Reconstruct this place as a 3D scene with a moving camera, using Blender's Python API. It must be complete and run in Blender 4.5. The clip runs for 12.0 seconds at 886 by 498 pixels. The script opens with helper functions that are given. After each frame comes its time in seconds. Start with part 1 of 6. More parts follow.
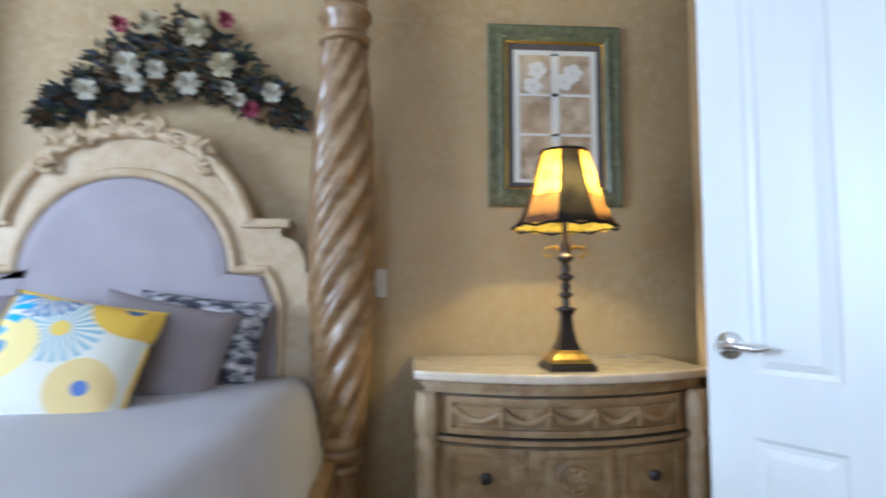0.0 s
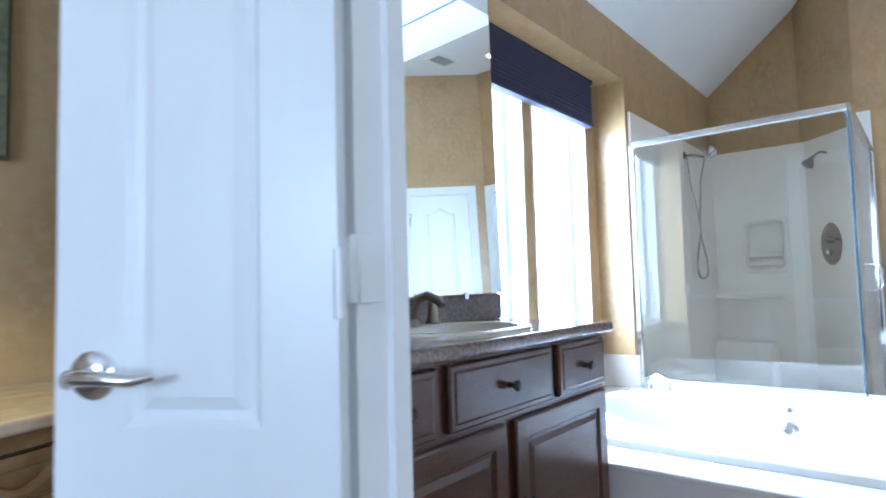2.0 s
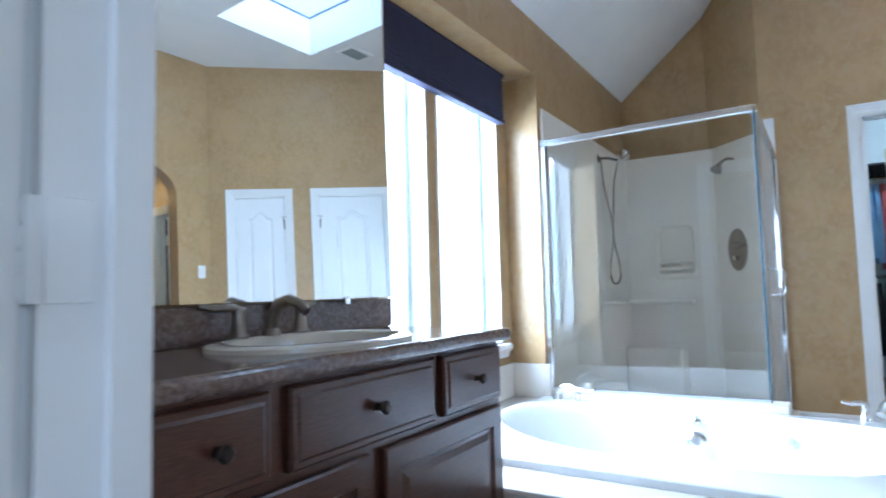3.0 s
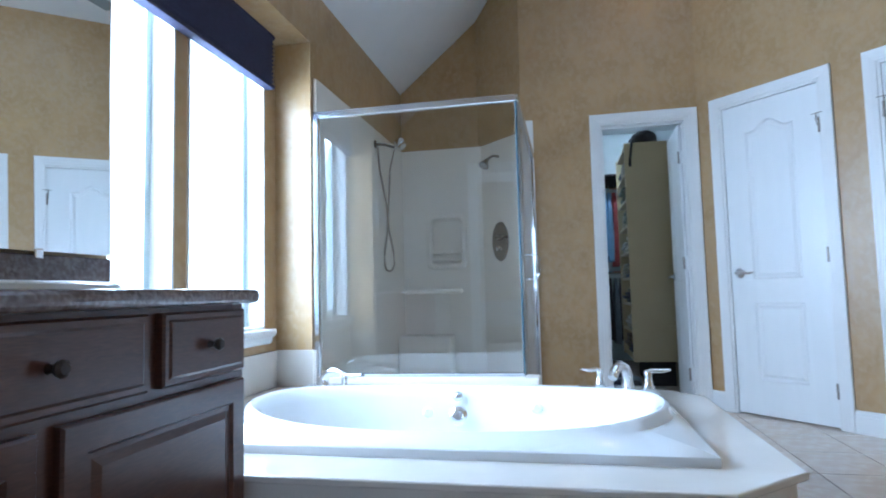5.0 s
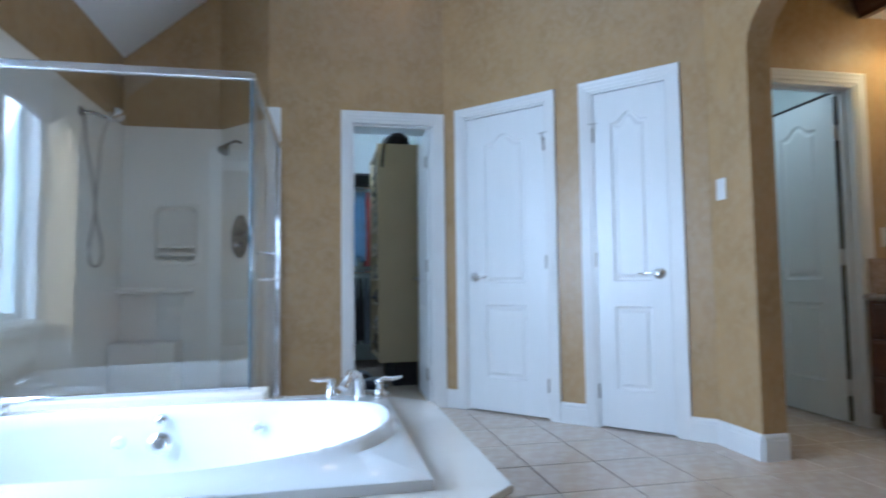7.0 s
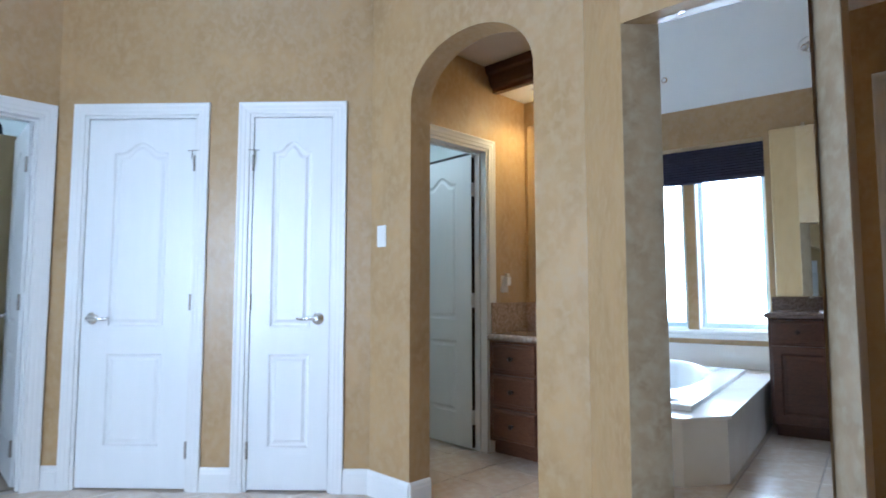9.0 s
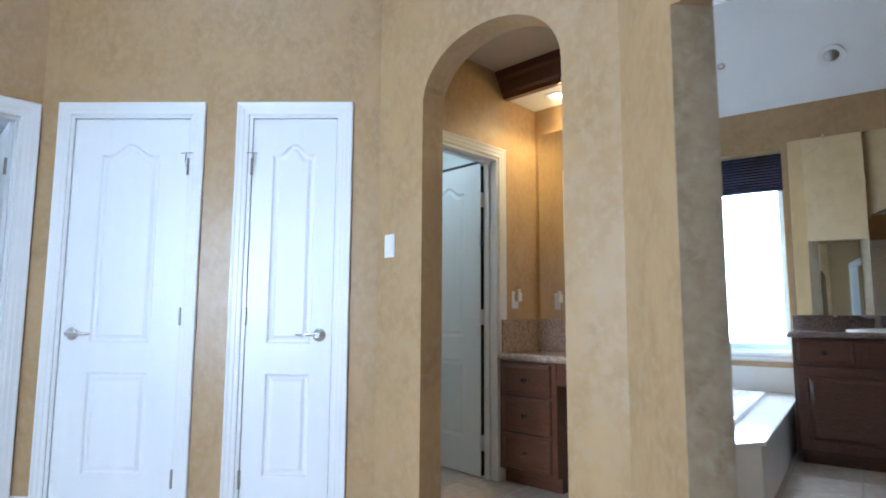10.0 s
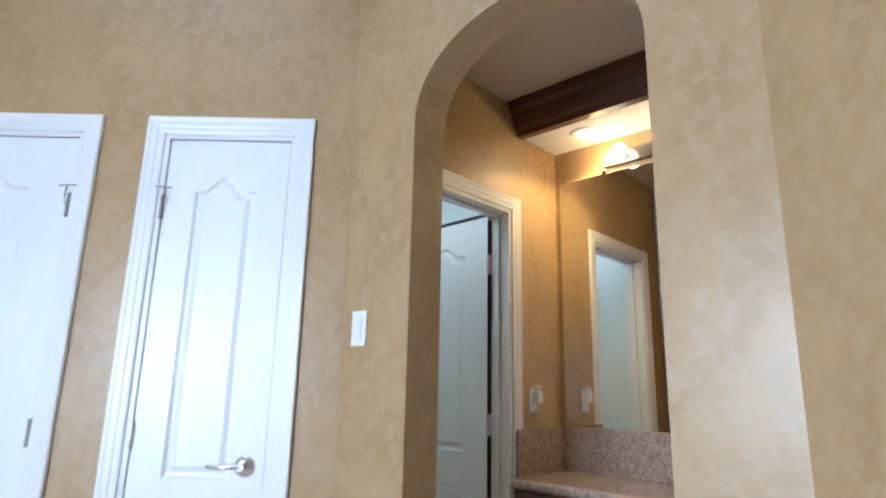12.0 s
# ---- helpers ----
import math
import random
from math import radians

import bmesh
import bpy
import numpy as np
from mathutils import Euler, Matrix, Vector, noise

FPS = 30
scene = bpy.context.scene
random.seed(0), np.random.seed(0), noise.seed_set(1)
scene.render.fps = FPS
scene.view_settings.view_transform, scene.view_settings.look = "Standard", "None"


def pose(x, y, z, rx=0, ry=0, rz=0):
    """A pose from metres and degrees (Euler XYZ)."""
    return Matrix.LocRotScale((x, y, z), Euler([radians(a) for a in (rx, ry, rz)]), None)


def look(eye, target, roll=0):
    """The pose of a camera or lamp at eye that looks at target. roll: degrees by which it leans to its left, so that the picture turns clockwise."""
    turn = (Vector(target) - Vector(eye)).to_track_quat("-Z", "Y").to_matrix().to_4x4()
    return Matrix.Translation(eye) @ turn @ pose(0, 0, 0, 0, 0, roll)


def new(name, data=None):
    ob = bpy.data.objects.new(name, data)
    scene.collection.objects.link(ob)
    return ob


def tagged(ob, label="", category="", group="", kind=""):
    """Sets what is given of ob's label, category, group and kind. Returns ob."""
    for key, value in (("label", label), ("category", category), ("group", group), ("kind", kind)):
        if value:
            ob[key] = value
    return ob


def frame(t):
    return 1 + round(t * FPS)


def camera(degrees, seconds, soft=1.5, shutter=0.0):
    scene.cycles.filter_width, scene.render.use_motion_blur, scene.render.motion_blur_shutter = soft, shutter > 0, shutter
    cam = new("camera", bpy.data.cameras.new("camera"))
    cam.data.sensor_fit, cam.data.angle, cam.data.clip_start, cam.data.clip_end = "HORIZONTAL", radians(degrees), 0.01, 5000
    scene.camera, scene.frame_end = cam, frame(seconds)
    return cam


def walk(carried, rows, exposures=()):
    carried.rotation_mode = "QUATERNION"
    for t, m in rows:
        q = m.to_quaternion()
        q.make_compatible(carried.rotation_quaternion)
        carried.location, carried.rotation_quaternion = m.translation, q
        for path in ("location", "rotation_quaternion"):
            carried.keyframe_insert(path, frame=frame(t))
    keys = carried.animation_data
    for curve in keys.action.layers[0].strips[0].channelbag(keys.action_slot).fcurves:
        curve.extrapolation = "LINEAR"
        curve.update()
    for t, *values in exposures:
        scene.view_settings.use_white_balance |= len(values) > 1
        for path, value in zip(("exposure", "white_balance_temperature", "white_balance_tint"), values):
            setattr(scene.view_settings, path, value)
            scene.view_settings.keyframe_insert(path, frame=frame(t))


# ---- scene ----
cam = camera(74.2, 12.0, 1.8, 0.5)
PATH = [
    (0, (-0.016, 0.048, 1.032), (0.12, 2.038, 1.179), -0.0),
    (0.5, (0.089, 0.215, 1.026), (0.692, 2.116, 1.176), -0.3),
    (1, (0.163, 0.37, 1.043), (1.277, 2.028, 1.156), -0.8),
    (1.5, (0.251, 0.455, 1.024), (1.702, 1.827, 1.139), -1.2),
    (2, (0.445, 0.533, 1.015), (1.992, 1.795, 1.137), -1.5),
    (2.5, (0.616, 0.558, 1.009), (2.216, 1.751, 1.141), -1.5),
    (4.5, (0.952, 0.591, 0.903), (2.879, 1.105, 1.053), -1.4),
    (5, (0.961, 0.58, 0.852), (2.917, 0.971, 0.999), -1.4),
    (5.5, (0.97, 0.563, 0.82), (2.946, 0.85, 0.947), -1.4),
    (6, (1.008, 0.551, 0.842), (3.001, 0.679, 0.961), -1.2),
    (6.5, (1.091, 0.515, 0.858), (3.087, 0.452, 0.976), -1.1),
    (7, (1.187, 0.453, 0.882), (3.143, 0.053, 1.002), -0.7),
    (7.5, (1.294, 0.46, 0.927), (3.122, -0.343, 1.046), -0.8),
    (9.5, (1.592, 0.304, 1.077), (2.962, -1.142, 1.252), 0.3),
    (10, (1.738, 0.251, 1.038), (3.123, -1.174, 1.259), 0.3),
    (10.5, (1.93, 0.05, 1.053), (3.33, -1.36, 1.281), 0.4),
    (11, (2.097, -0.107, 1.09), (3.511, -1.497, 1.356), 0.4),
    (11.5, (2.316, -0.288, 1.14), (3.716, -1.673, 1.486), 0.7),
    (12, (2.441, -0.417, 1.196), (3.768, -1.842, 1.652), 1.2),
]
walk(cam, [(t, look(eye, target, roll)) for t, eye, target, roll in PATH], [(0, 0.68, 5150, 8), (0.7, 0.66, 5350, 8), (1.4, 0.60, 4950, 8), (2.4, 0.25, 4900, 8), (4.5, -0.2, 4800, 8), (5.5, -0.33, 4730, 8), (6.5, -0.42, 4700, 8), (7.4, -0.36, 4800, 9), (9.5, 0.08, 4950, 10), (12, 0.12, 5150, 12)])

# ---- world, sun, large lights ----
world = bpy.data.worlds.new("world")
scene.world = world
world.use_nodes = True
wn = world.node_tree.nodes
sky = wn.new("ShaderNodeTexSky")
sky.sky_type, sky.sun_disc = "NISHITA", False
sky.sun_elevation, sky.sun_rotation = radians(48), radians(20)
world.node_tree.links.new(sky.outputs[0], wn["Background"].inputs[0])
wn["Background"].inputs[1].default_value = 0.12


def area(name, m, w, h, watts, colour=(1, 1, 1)):
    lamp = bpy.data.lights.new(name, "AREA")
    lamp.shape, lamp.size, lamp.size_y, lamp.energy, lamp.color = "RECTANGLE", w, h, watts, colour
    ob = new(name, lamp)
    ob.matrix_world = m
    return ob


def bulb(name, x, y, z, watts, colour=(1, 0.72, 0.4), size=0.04):
    lamp = bpy.data.lights.new(name, "POINT")
    lamp.energy, lamp.color, lamp.shadow_soft_size = watts, colour, size
    ob = new(name, lamp)
    ob.location = (x, y, z)
    return ob


def spot(name, x, y, z, watts, colour=(1, 0.75, 0.45), cone=110):
    lamp = bpy.data.lights.new(name, "SPOT")
    lamp.energy, lamp.color, lamp.shadow_soft_size = watts, colour, 0.05
    lamp.spot_size, lamp.spot_blend = radians(cone), 0.6
    ob = new(name, lamp)
    ob.location = (x, y, z)
    return ob


DAY = (0.86, 0.94, 1.0)
area("window_daylight", look((3.13, 2.44, 1.42), (3.13, 0.2, 0.55)), 1.34, 1.42, 168, DAY)
area("skylight_daylight", look((4.05, -0.15, 3.72), (4.05, -0.15, 0)), 0.99, 1.19, 5, DAY)
area("bedroom_daylight", look((-3.9, -0.28, 1.6), (-0.8, 1.4, 0.7)), 1.5, 1.5, 102, (0.84, 0.92, 1.0))
# unseen fill lamp added behind the camera to brighten bed and door fronts
area("bedroom_door_daylight", look((-1.0, -3.4, 1.5), (-0.5, 2, 1.0)), 1.8, 1.6, 47, DAY)

# ---- materials ----


def material(name, colour, rough=0.5, metal=0.0, mottle=None, scale=4.0, fine=None, fine_scale=60.0, bump=0.0, bump_scale=40.0, stretch=(1, 1, 1), coat=0.0, spec=0.5):
    """A principled material with variation at two scales and fine relief."""
    mat = bpy.data.materials.new(name)
    mat.use_nodes = True
    nt = mat.node_tree
    bsdf = nt.nodes["Principled BSDF"]
    bsdf.inputs["Roughness"].default_value = rough
    bsdf.inputs["Metallic"].default_value = metal
    bsdf.inputs["Coat Weight"].default_value = coat
    bsdf.inputs["Coat Roughness"].default_value = min(rough, 0.3)
    bsdf.inputs["Specular IOR Level"].default_value = spec
    bsdf.inputs["Base Color"].default_value = (*colour, 1)
    coord = nt.nodes.new("ShaderNodeTexCoord")
    mapping = nt.nodes.new("ShaderNodeMapping")
    mapping.inputs["Scale"].default_value = stretch
    nt.links.new(coord.outputs["Object"], mapping.inputs[0])

    def noise_node(sc, detail=5.0, distort=0.0):
        n = nt.nodes.new("ShaderNodeTexNoise")
        n.inputs["Scale"].default_value, n.inputs["Detail"].default_value, n.inputs["Distortion"].default_value = sc, detail, distort
        nt.links.new(mapping.outputs[0], n.inputs["Vector"])
        return n

    last = None
    if mottle:
        n = noise_node(scale, 6.0, 0.6)
        ramp = nt.nodes.new("ShaderNodeValToRGB")
        ramp.color_ramp.elements[0].position, ramp.color_ramp.elements[1].position = 0.3, 0.7
        ramp.color_ramp.elements[0].color, ramp.color_ramp.elements[1].color = (*mottle, 1), (*colour, 1)
        nt.links.new(n.outputs[0], ramp.inputs[0])
        last = ramp.outputs[0]
    if fine:
        n = noise_node(fine_scale, 4.0, 0.3)
        ramp = nt.nodes.new("ShaderNodeValToRGB")
        ramp.color_ramp.elements[0].position, ramp.color_ramp.elements[1].position = 0.42, 0.68
        nt.links.new(n.outputs[0], ramp.inputs[0])
        mix = nt.nodes.new("ShaderNodeMixRGB")
        nt.links.new(ramp.outputs[0], mix.inputs[0])
        if last:
            nt.links.new(last, mix.inputs[1])
        else:
            mix.inputs[1].default_value = (*colour, 1)
        mix.inputs[2].default_value = (*fine, 1)
        last = mix.outputs[0]
    if last:
        nt.links.new(last, bsdf.inputs["Base Color"])
    if bump:
        n = noise_node(bump_scale, 5.0, 0.4)
        b = nt.nodes.new("ShaderNodeBump")
        b.inputs["Strength"].default_value, b.inputs["Distance"].default_value = bump, 0.004
        nt.links.new(n.outputs[0], b.inputs["Height"])
        nt.links.new(b.outputs[0], bsdf.inputs["Normal"])
    return mat


def glow(name, colour, strength):
    mat = bpy.data.materials.new(name)
    mat.use_nodes = True
    bsdf = mat.node_tree.nodes["Principled BSDF"]
    bsdf.inputs["Base Color"].default_value = (*colour, 1)
    bsdf.inputs["Emission Color"].default_value = (*colour, 1)
    bsdf.inputs["Emission Strength"].default_value = strength
    return mat


def glass(name, tint=(0.97, 0.99, 1.0), rough=0.0, gloss=0.04):
    """Thin clear sheet: mostly see-through, with a mirror-like gloss that grows towards grazing angles."""
    mat = bpy.data.materials.new(name)
    mat.use_nodes = True
    nt = mat.node_tree
    nt.nodes.remove(nt.nodes["Principled BSDF"])
    clear = nt.nodes.new("ShaderNodeBsdfTransparent")
    clear.inputs[0].default_value = (*tint, 1)
    shine = nt.nodes.new("ShaderNodeBsdfGlossy")
    shine.inputs["Roughness"].default_value = rough
    facing = nt.nodes.new("ShaderNodeLayerWeight")
    facing.inputs[0].default_value = 0.5
    steep = nt.nodes.new("ShaderNodeMath")
    steep.operation = "POWER"
    steep.inputs[1].default_value = 4.0
    nt.links.new(facing.outputs["Facing"], steep.inputs[0])
    fres = nt.nodes.new("ShaderNodeMath")
    fres.operation, fres.use_clamp = "MULTIPLY_ADD", True
    fres.inputs[1].default_value, fres.inputs[2].default_value = 0.4, gloss
    nt.links.new(steep.outputs[0], fres.inputs[0])
    mix = nt.nodes.new("ShaderNodeMixShader")
    nt.links.new(fres.outputs[0], mix.inputs[0])
    nt.links.new(clear.outputs[0], mix.inputs[1])
    nt.links.new(shine.outputs[0], mix.inputs[2])
    nt.links.new(mix.outputs[0], nt.nodes["Material Output"].inputs[0])
    return mat


OCHRE = material("ochre_faux_plaster", (0.452, 0.299, 0.134), 0.36, mottle=(0.358, 0.228, 0.095), scale=5.6, fine=(0.43, 0.30, 0.158), fine_scale=30, bump=0.3, bump_scale=42, stretch=(1, 1, 0.78), coat=0.05)
# greyer, darker copy of the ochre with the recess shade put into its colour
REVEAL_SHADE = material("shaded_reveal_plaster", (0.35, 0.26, 0.155), 0.45, mottle=(0.24, 0.17, 0.095), scale=7, fine=(0.36, 0.29, 0.19), fine_scale=24, bump=0.3, bump_scale=30)
BED_WALL = material("tan_faux_plaster", (0.47, 0.33, 0.165), 0.5, mottle=(0.37, 0.25, 0.11), scale=1.6, fine=(0.45, 0.33, 0.18), fine_scale=30, bump=0.15, bump_scale=40)
WHITE = material("white_ceiling_paint", (0.80, 0.80, 0.79), 0.7, mottle=(0.77, 0.77, 0.765), scale=3, bump=0.08, bump_scale=120)
CLOSET_WALL = material("pale_closet_paint", (0.72, 0.76, 0.74), 0.7, mottle=(0.68, 0.72, 0.7), scale=3)
DOORW = material("white_door_enamel", (0.82, 0.82, 0.81), 0.32, mottle=(0.79, 0.79, 0.78), scale=2, bump=0.06, bump_scale=90, stretch=(6, 6, 1))
TRIM = material("white_trim_enamel", (0.80, 0.79, 0.77), 0.3, mottle=(0.77, 0.76, 0.74), scale=5)
ACRYLIC = material("white_tub_acrylic", (0.85, 0.86, 0.86), 0.08, mottle=(0.83, 0.84, 0.84), scale=3, coat=0.4)
CULTURED = material("cream_cultured_marble", (0.74, 0.70, 0.64), 0.12, mottle=(0.68, 0.63, 0.56), scale=3.5, coat=0.3)
SURROUND = material("bone_fiberglass", (0.84, 0.785, 0.70), 0.40, mottle=(0.79, 0.725, 0.625), scale=2.5)
WOOD = material("dark_cherry_wood", (0.072, 0.024, 0.013), 0.28, mottle=(0.042, 0.014, 0.008), scale=6, fine=(0.092, 0.035, 0.019), fine_scale=30, stretch=(1.2, 1.2, 9), bump=0.06, coat=0.25)
WOOD2 = material("red_brown_cabinet_wood", (0.125, 0.048, 0.023), 0.35, mottle=(0.08, 0.029, 0.014), scale=6, fine=(0.15, 0.062, 0.03), fine_scale=30, stretch=(1, 1, 8), bump=0.08)
GRANITE = material("brown_granite", (0.17, 0.115, 0.10), 0.12, mottle=(0.09, 0.06, 0.055), scale=22, fine=(0.24, 0.18, 0.155), fine_scale=85, coat=0.3)
GRANITE2 = material("rose_granite", (0.37, 0.27, 0.205), 0.14, mottle=(0.26, 0.18, 0.135), scale=26, fine=(0.47, 0.38, 0.31), fine_scale=60, coat=0.3)
CHROME = material("chrome", (0.82, 0.83, 0.85), 0.08, 1.0)
NICKEL = material("brushed_nickel", (0.36, 0.33, 0.29), 0.28, 1.0, bump=0.03, bump_scale=200)
AGED = material("aged_nickel", (0.34, 0.32, 0.30), 0.26, 0.9, mottle=(0.27, 0.25, 0.23), scale=20)
BRONZE = material("dark_bronze", (0.022, 0.018, 0.017), 0.35, 0.5, mottle=(0.045, 0.03, 0.022), scale=30)
SATIN = material("satin_chrome", (0.80, 0.80, 0.80), 0.22, 0.95, bump=0.02, bump_scale=200)
MIRROR = material("silvered_mirror", (0.9, 0.92, 0.91), 0.0, 1.0)
TILE = material("beige_floor_tile", (0.60, 0.49, 0.39), 0.20, mottle=(0.54, 0.435, 0.34), scale=3, fine=(0.62, 0.53, 0.44), fine_scale=16, bump=0.05)
GROUT = material("grey_grout", (0.34, 0.29, 0.25), 0.85, bump=0.2, bump_scale=150)
BLIND = material("navy_cellular_fabric", (0.046, 0.043, 0.082), 0.9, mottle=(0.037, 0.035, 0.068), scale=20)
GLASS = glass("window_glass")
SHOWER_GLASS = glass("shower_glass", (0.97, 0.985, 0.985), 0.0, 0.085)
CARPET = material("beige_carpet", (0.34, 0.28, 0.21), 0.95, mottle=(0.28, 0.23, 0.17), scale=30, bump=0.6, bump_scale=160)

# ---- building helpers ----


def part(name, bm, mat, parent=None, label="", smooth=False):
    """Links a bmesh as one mesh object, under a thing or a part."""
    me = bpy.data.meshes.new(name)
    bmesh.ops.recalc_face_normals(bm, faces=bm.faces)
    bm.to_mesh(me)
    bm.free()
    if smooth:
        me.polygons.foreach_set("use_smooth", [True] * len(me.polygons))
        me.set_sharp_from_angle(angle=radians(40))
    me.materials.append(mat)
    ob = new(name, me)
    if parent:
        ob.parent = parent
    if label:
        ob["label"] = label
    return ob


def thing(name, label, category, m=None, group="", kind=""):
    ob = new(name)
    ob.empty_display_size = 0.05
    if m is not None:
        ob.matrix_world = m
    return tagged(ob, label, category, group, kind)


def cuboid(bm, x0, x1, y0, y1, z0, z1, bevel=0.0, seg=2):
    made = bmesh.ops.create_cube(bm, size=1)["verts"]
    for v in made:
        v.co = Vector(((x0 + x1) / 2 + v.co.x * (x1 - x0), (y0 + y1) / 2 + v.co.y * (y1 - y0), (z0 + z1) / 2 + v.co.z * (z1 - z0)))
    if bevel:
        edges = list({e for v in made for e in v.link_edges})
        bmesh.ops.bevel(bm, geom=edges, offset=bevel, segments=seg, affect="EDGES", profile=0.6)
    return made


def block(name, x0, x1, y0, y1, z0, z1, mat, parent=None, label="", bevel=0.004):
    bm = bmesh.new()
    cuboid(bm, x0, x1, y0, y1, z0, z1, bevel)
    return part(name, bm, mat, parent, label)


def lathe(bm, profile, seg=24, centre=(0, 0, 0), twist=0.0, lobes=0, lobe=0.0):
    """A turned solid round z from (radius, height) pairs; lobes and twist cut it as a rope."""
    rings = []
    for r, z in profile:
        ring = []
        for i in range(seg):
            a = 2 * math.pi * i / seg
            rr = r * (1 + lobe * math.cos(lobes * a + twist * z)) if lobes else r
            ring.append(bm.verts.new((centre[0] + rr * math.cos(a), centre[1] + rr * math.sin(a), centre[2] + z)))
        rings.append(ring)
    for a, b in zip(rings, rings[1:]):
        for i in range(seg):
            bm.faces.new((a[i], a[(i + 1) % seg], b[(i + 1) % seg], b[i]))
    bm.faces.new(rings[0][::-1])
    bm.faces.new(rings[-1])


def tube(bm, points, radius, seg=10, taper=None):
    """A round bar along a line of points."""
    pts = [Vector(p) for p in points]
    rings = []
    for i, p in enumerate(pts):
        d = (pts[min(i + 1, len(pts) - 1)] - pts[max(i - 1, 0)]).normalized()
        side = d.cross(Vector((0, 0, 1)))
        if side.length < 0.05:
            side = d.cross(Vector((1, 0, 0)))
        side.normalize()
        up = side.cross(d)
        r = radius if taper is None else radius * taper[i]
        rings.append([bm.verts.new(p + r * (math.cos(2 * math.pi * k / seg) * side + math.sin(2 * math.pi * k / seg) * up)) for k in range(seg)])
    for a, b in zip(rings, rings[1:]):
        for i in range(seg):
            bm.faces.new((a[i], a[(i + 1) % seg], b[(i + 1) % seg], b[i]))
    bm.faces.new(rings[0][::-1])
    bm.faces.new(rings[-1])


def cells(bm, us, vs, solid, place, depth):
    """A slab with openings: a grid of cells in (u, v), a front and a back, and reveals round each opening."""
    nu, nv = len(us) - 1, len(vs) - 1
    cache = {}

    def vert(i, j, k):
        if (i, j, k) not in cache:
            cache[(i, j, k)] = bm.verts.new(place(us[i], vs[j], depth * k))
        return cache[(i, j, k)]

    ok = lambda i, j: 0 <= i < nu and 0 <= j < nv and solid((us[i] + us[i + 1]) / 2, (vs[j] + vs[j + 1]) / 2)
    for i in range(nu):
        for j in range(nv):
            if not ok(i, j):
                continue
            for k in (0, 1):
                bm.faces.new([vert(i, j, k), vert(i + 1, j, k), vert(i + 1, j + 1, k), vert(i, j + 1, k)])
            for di, dj, a, b in ((-1, 0, (i, j), (i, j + 1)), (1, 0, (i + 1, j), (i + 1, j + 1)), (0, -1, (i, j), (i + 1, j)), (0, 1, (i, j + 1), (i + 1, j + 1))):
                if not ok(i + di, j + dj):
                    bm.faces.new([vert(*a, 0), vert(*b, 0), vert(*b, 1), vert(*a, 1)])


def wall(name, p, q, top, thick, mat, holes=(), label="", base=0.0):
    """A wall whose room face runs from p to q, with its thickness on the right-hand side; holes are (from, to, bottom, top)."""
    p, q = Vector((*p, 0)), Vector((*q, 0))
    d = (q - p).normalized()
    n = Vector((d.y, -d.x, 0))
    us = sorted({0.0, (q - p).length, *(h[0] for h in holes), *(h[1] for h in holes)})
    vs = sorted({base, top, *(h[2] for h in holes), *(h[3] for h in holes)})
    bm = bmesh.new()
    cells(bm, us, vs, lambda u, v: not any(h[0] < u < h[1] and h[2] < v < h[3] for h in holes), lambda u, v, w: p + d * u + n * w + Vector((0, 0, v)), thick)
    ob = part(name, bm, mat)
    return tagged(ob, label or "ochre faux-finished plaster wall", "wall", kind="structure")


def arch_wall(name, x0, x1, y, thick, top, a0, a1, spring, rise, mat):
    """A wall along x, its face at y and its body behind, with one round-headed opening from a0 to a1."""
    bm = bmesh.new()
    n = 28
    mid, half = (a0 + a1) / 2, (a1 - a0) / 2
    curve = [(mid - half * math.cos(math.pi * i / n), spring + rise * math.sin(math.pi * i / n) ** 0.9) for i in range(n + 1)]
    cols = [(x0, 0), (a0, 0)], [(a1, 0), (x1, 0)]
    strips = [cols[0], *[[curve[i], curve[i + 1]] for i in range(n)], cols[1]]
    for (ua, za), (ub, zb) in strips:
        for yy in (y, y - thick):
            bm.faces.new([bm.verts.new(c) for c in ((ua, yy, za), (ub, yy, zb), (ub, yy, top), (ua, yy, top))])
    for (ua, za), (ub, zb) in [((a0, 0), curve[0]), *zip(curve, curve[1:]), (curve[-1], (a1, 0))]:
        bm.faces.new([bm.verts.new(c) for c in ((ua, y, za), (ub, y, zb), (ub, y - thick, zb), (ua, y - thick, za))])
    bmesh.ops.remove_doubles(bm, verts=bm.verts, dist=0.0005)
    ob = part(name, bm, mat)
    return tagged(ob, "ochre faux-finished plaster wall with an arched opening", "wall", kind="structure")


# ---- the setting ----
TOP, FLAT, EAVE = 3.40, 3.35, 2.57
YW, XB = 1.888, 5.78


def floor_slab(name, x0, x1, y0, y1, mat, label, z=0.0):
    bm = bmesh.new()
    cuboid(bm, x0, x1, y0, y1, z - 0.1, z)
    return tagged(part(name, bm, mat), label, "floor", kind="structure")


floor_slab("floor", 1.02, 6.3, -3.4, 2.1, GROUT, "beige ceramic tile floor laid diagonally with grey grout", -0.004)
floor_slab("floor_bedroom", -4.2, 1.02, -4.0, 2.75, CARPET, "beige carpet on the bedroom floor")
# unseen floor strip added beside the entry wall against light leaks
floor_slab("floor_bedroom_nook", 1.02, 2.3, 2.1, 2.75, CARPET, "beige carpet on the bedroom floor")
floor_slab("floor_closet", 5.5, 8.3, -1.4, 0.82, CARPET, "beige carpet on the closet floor", 0.004)

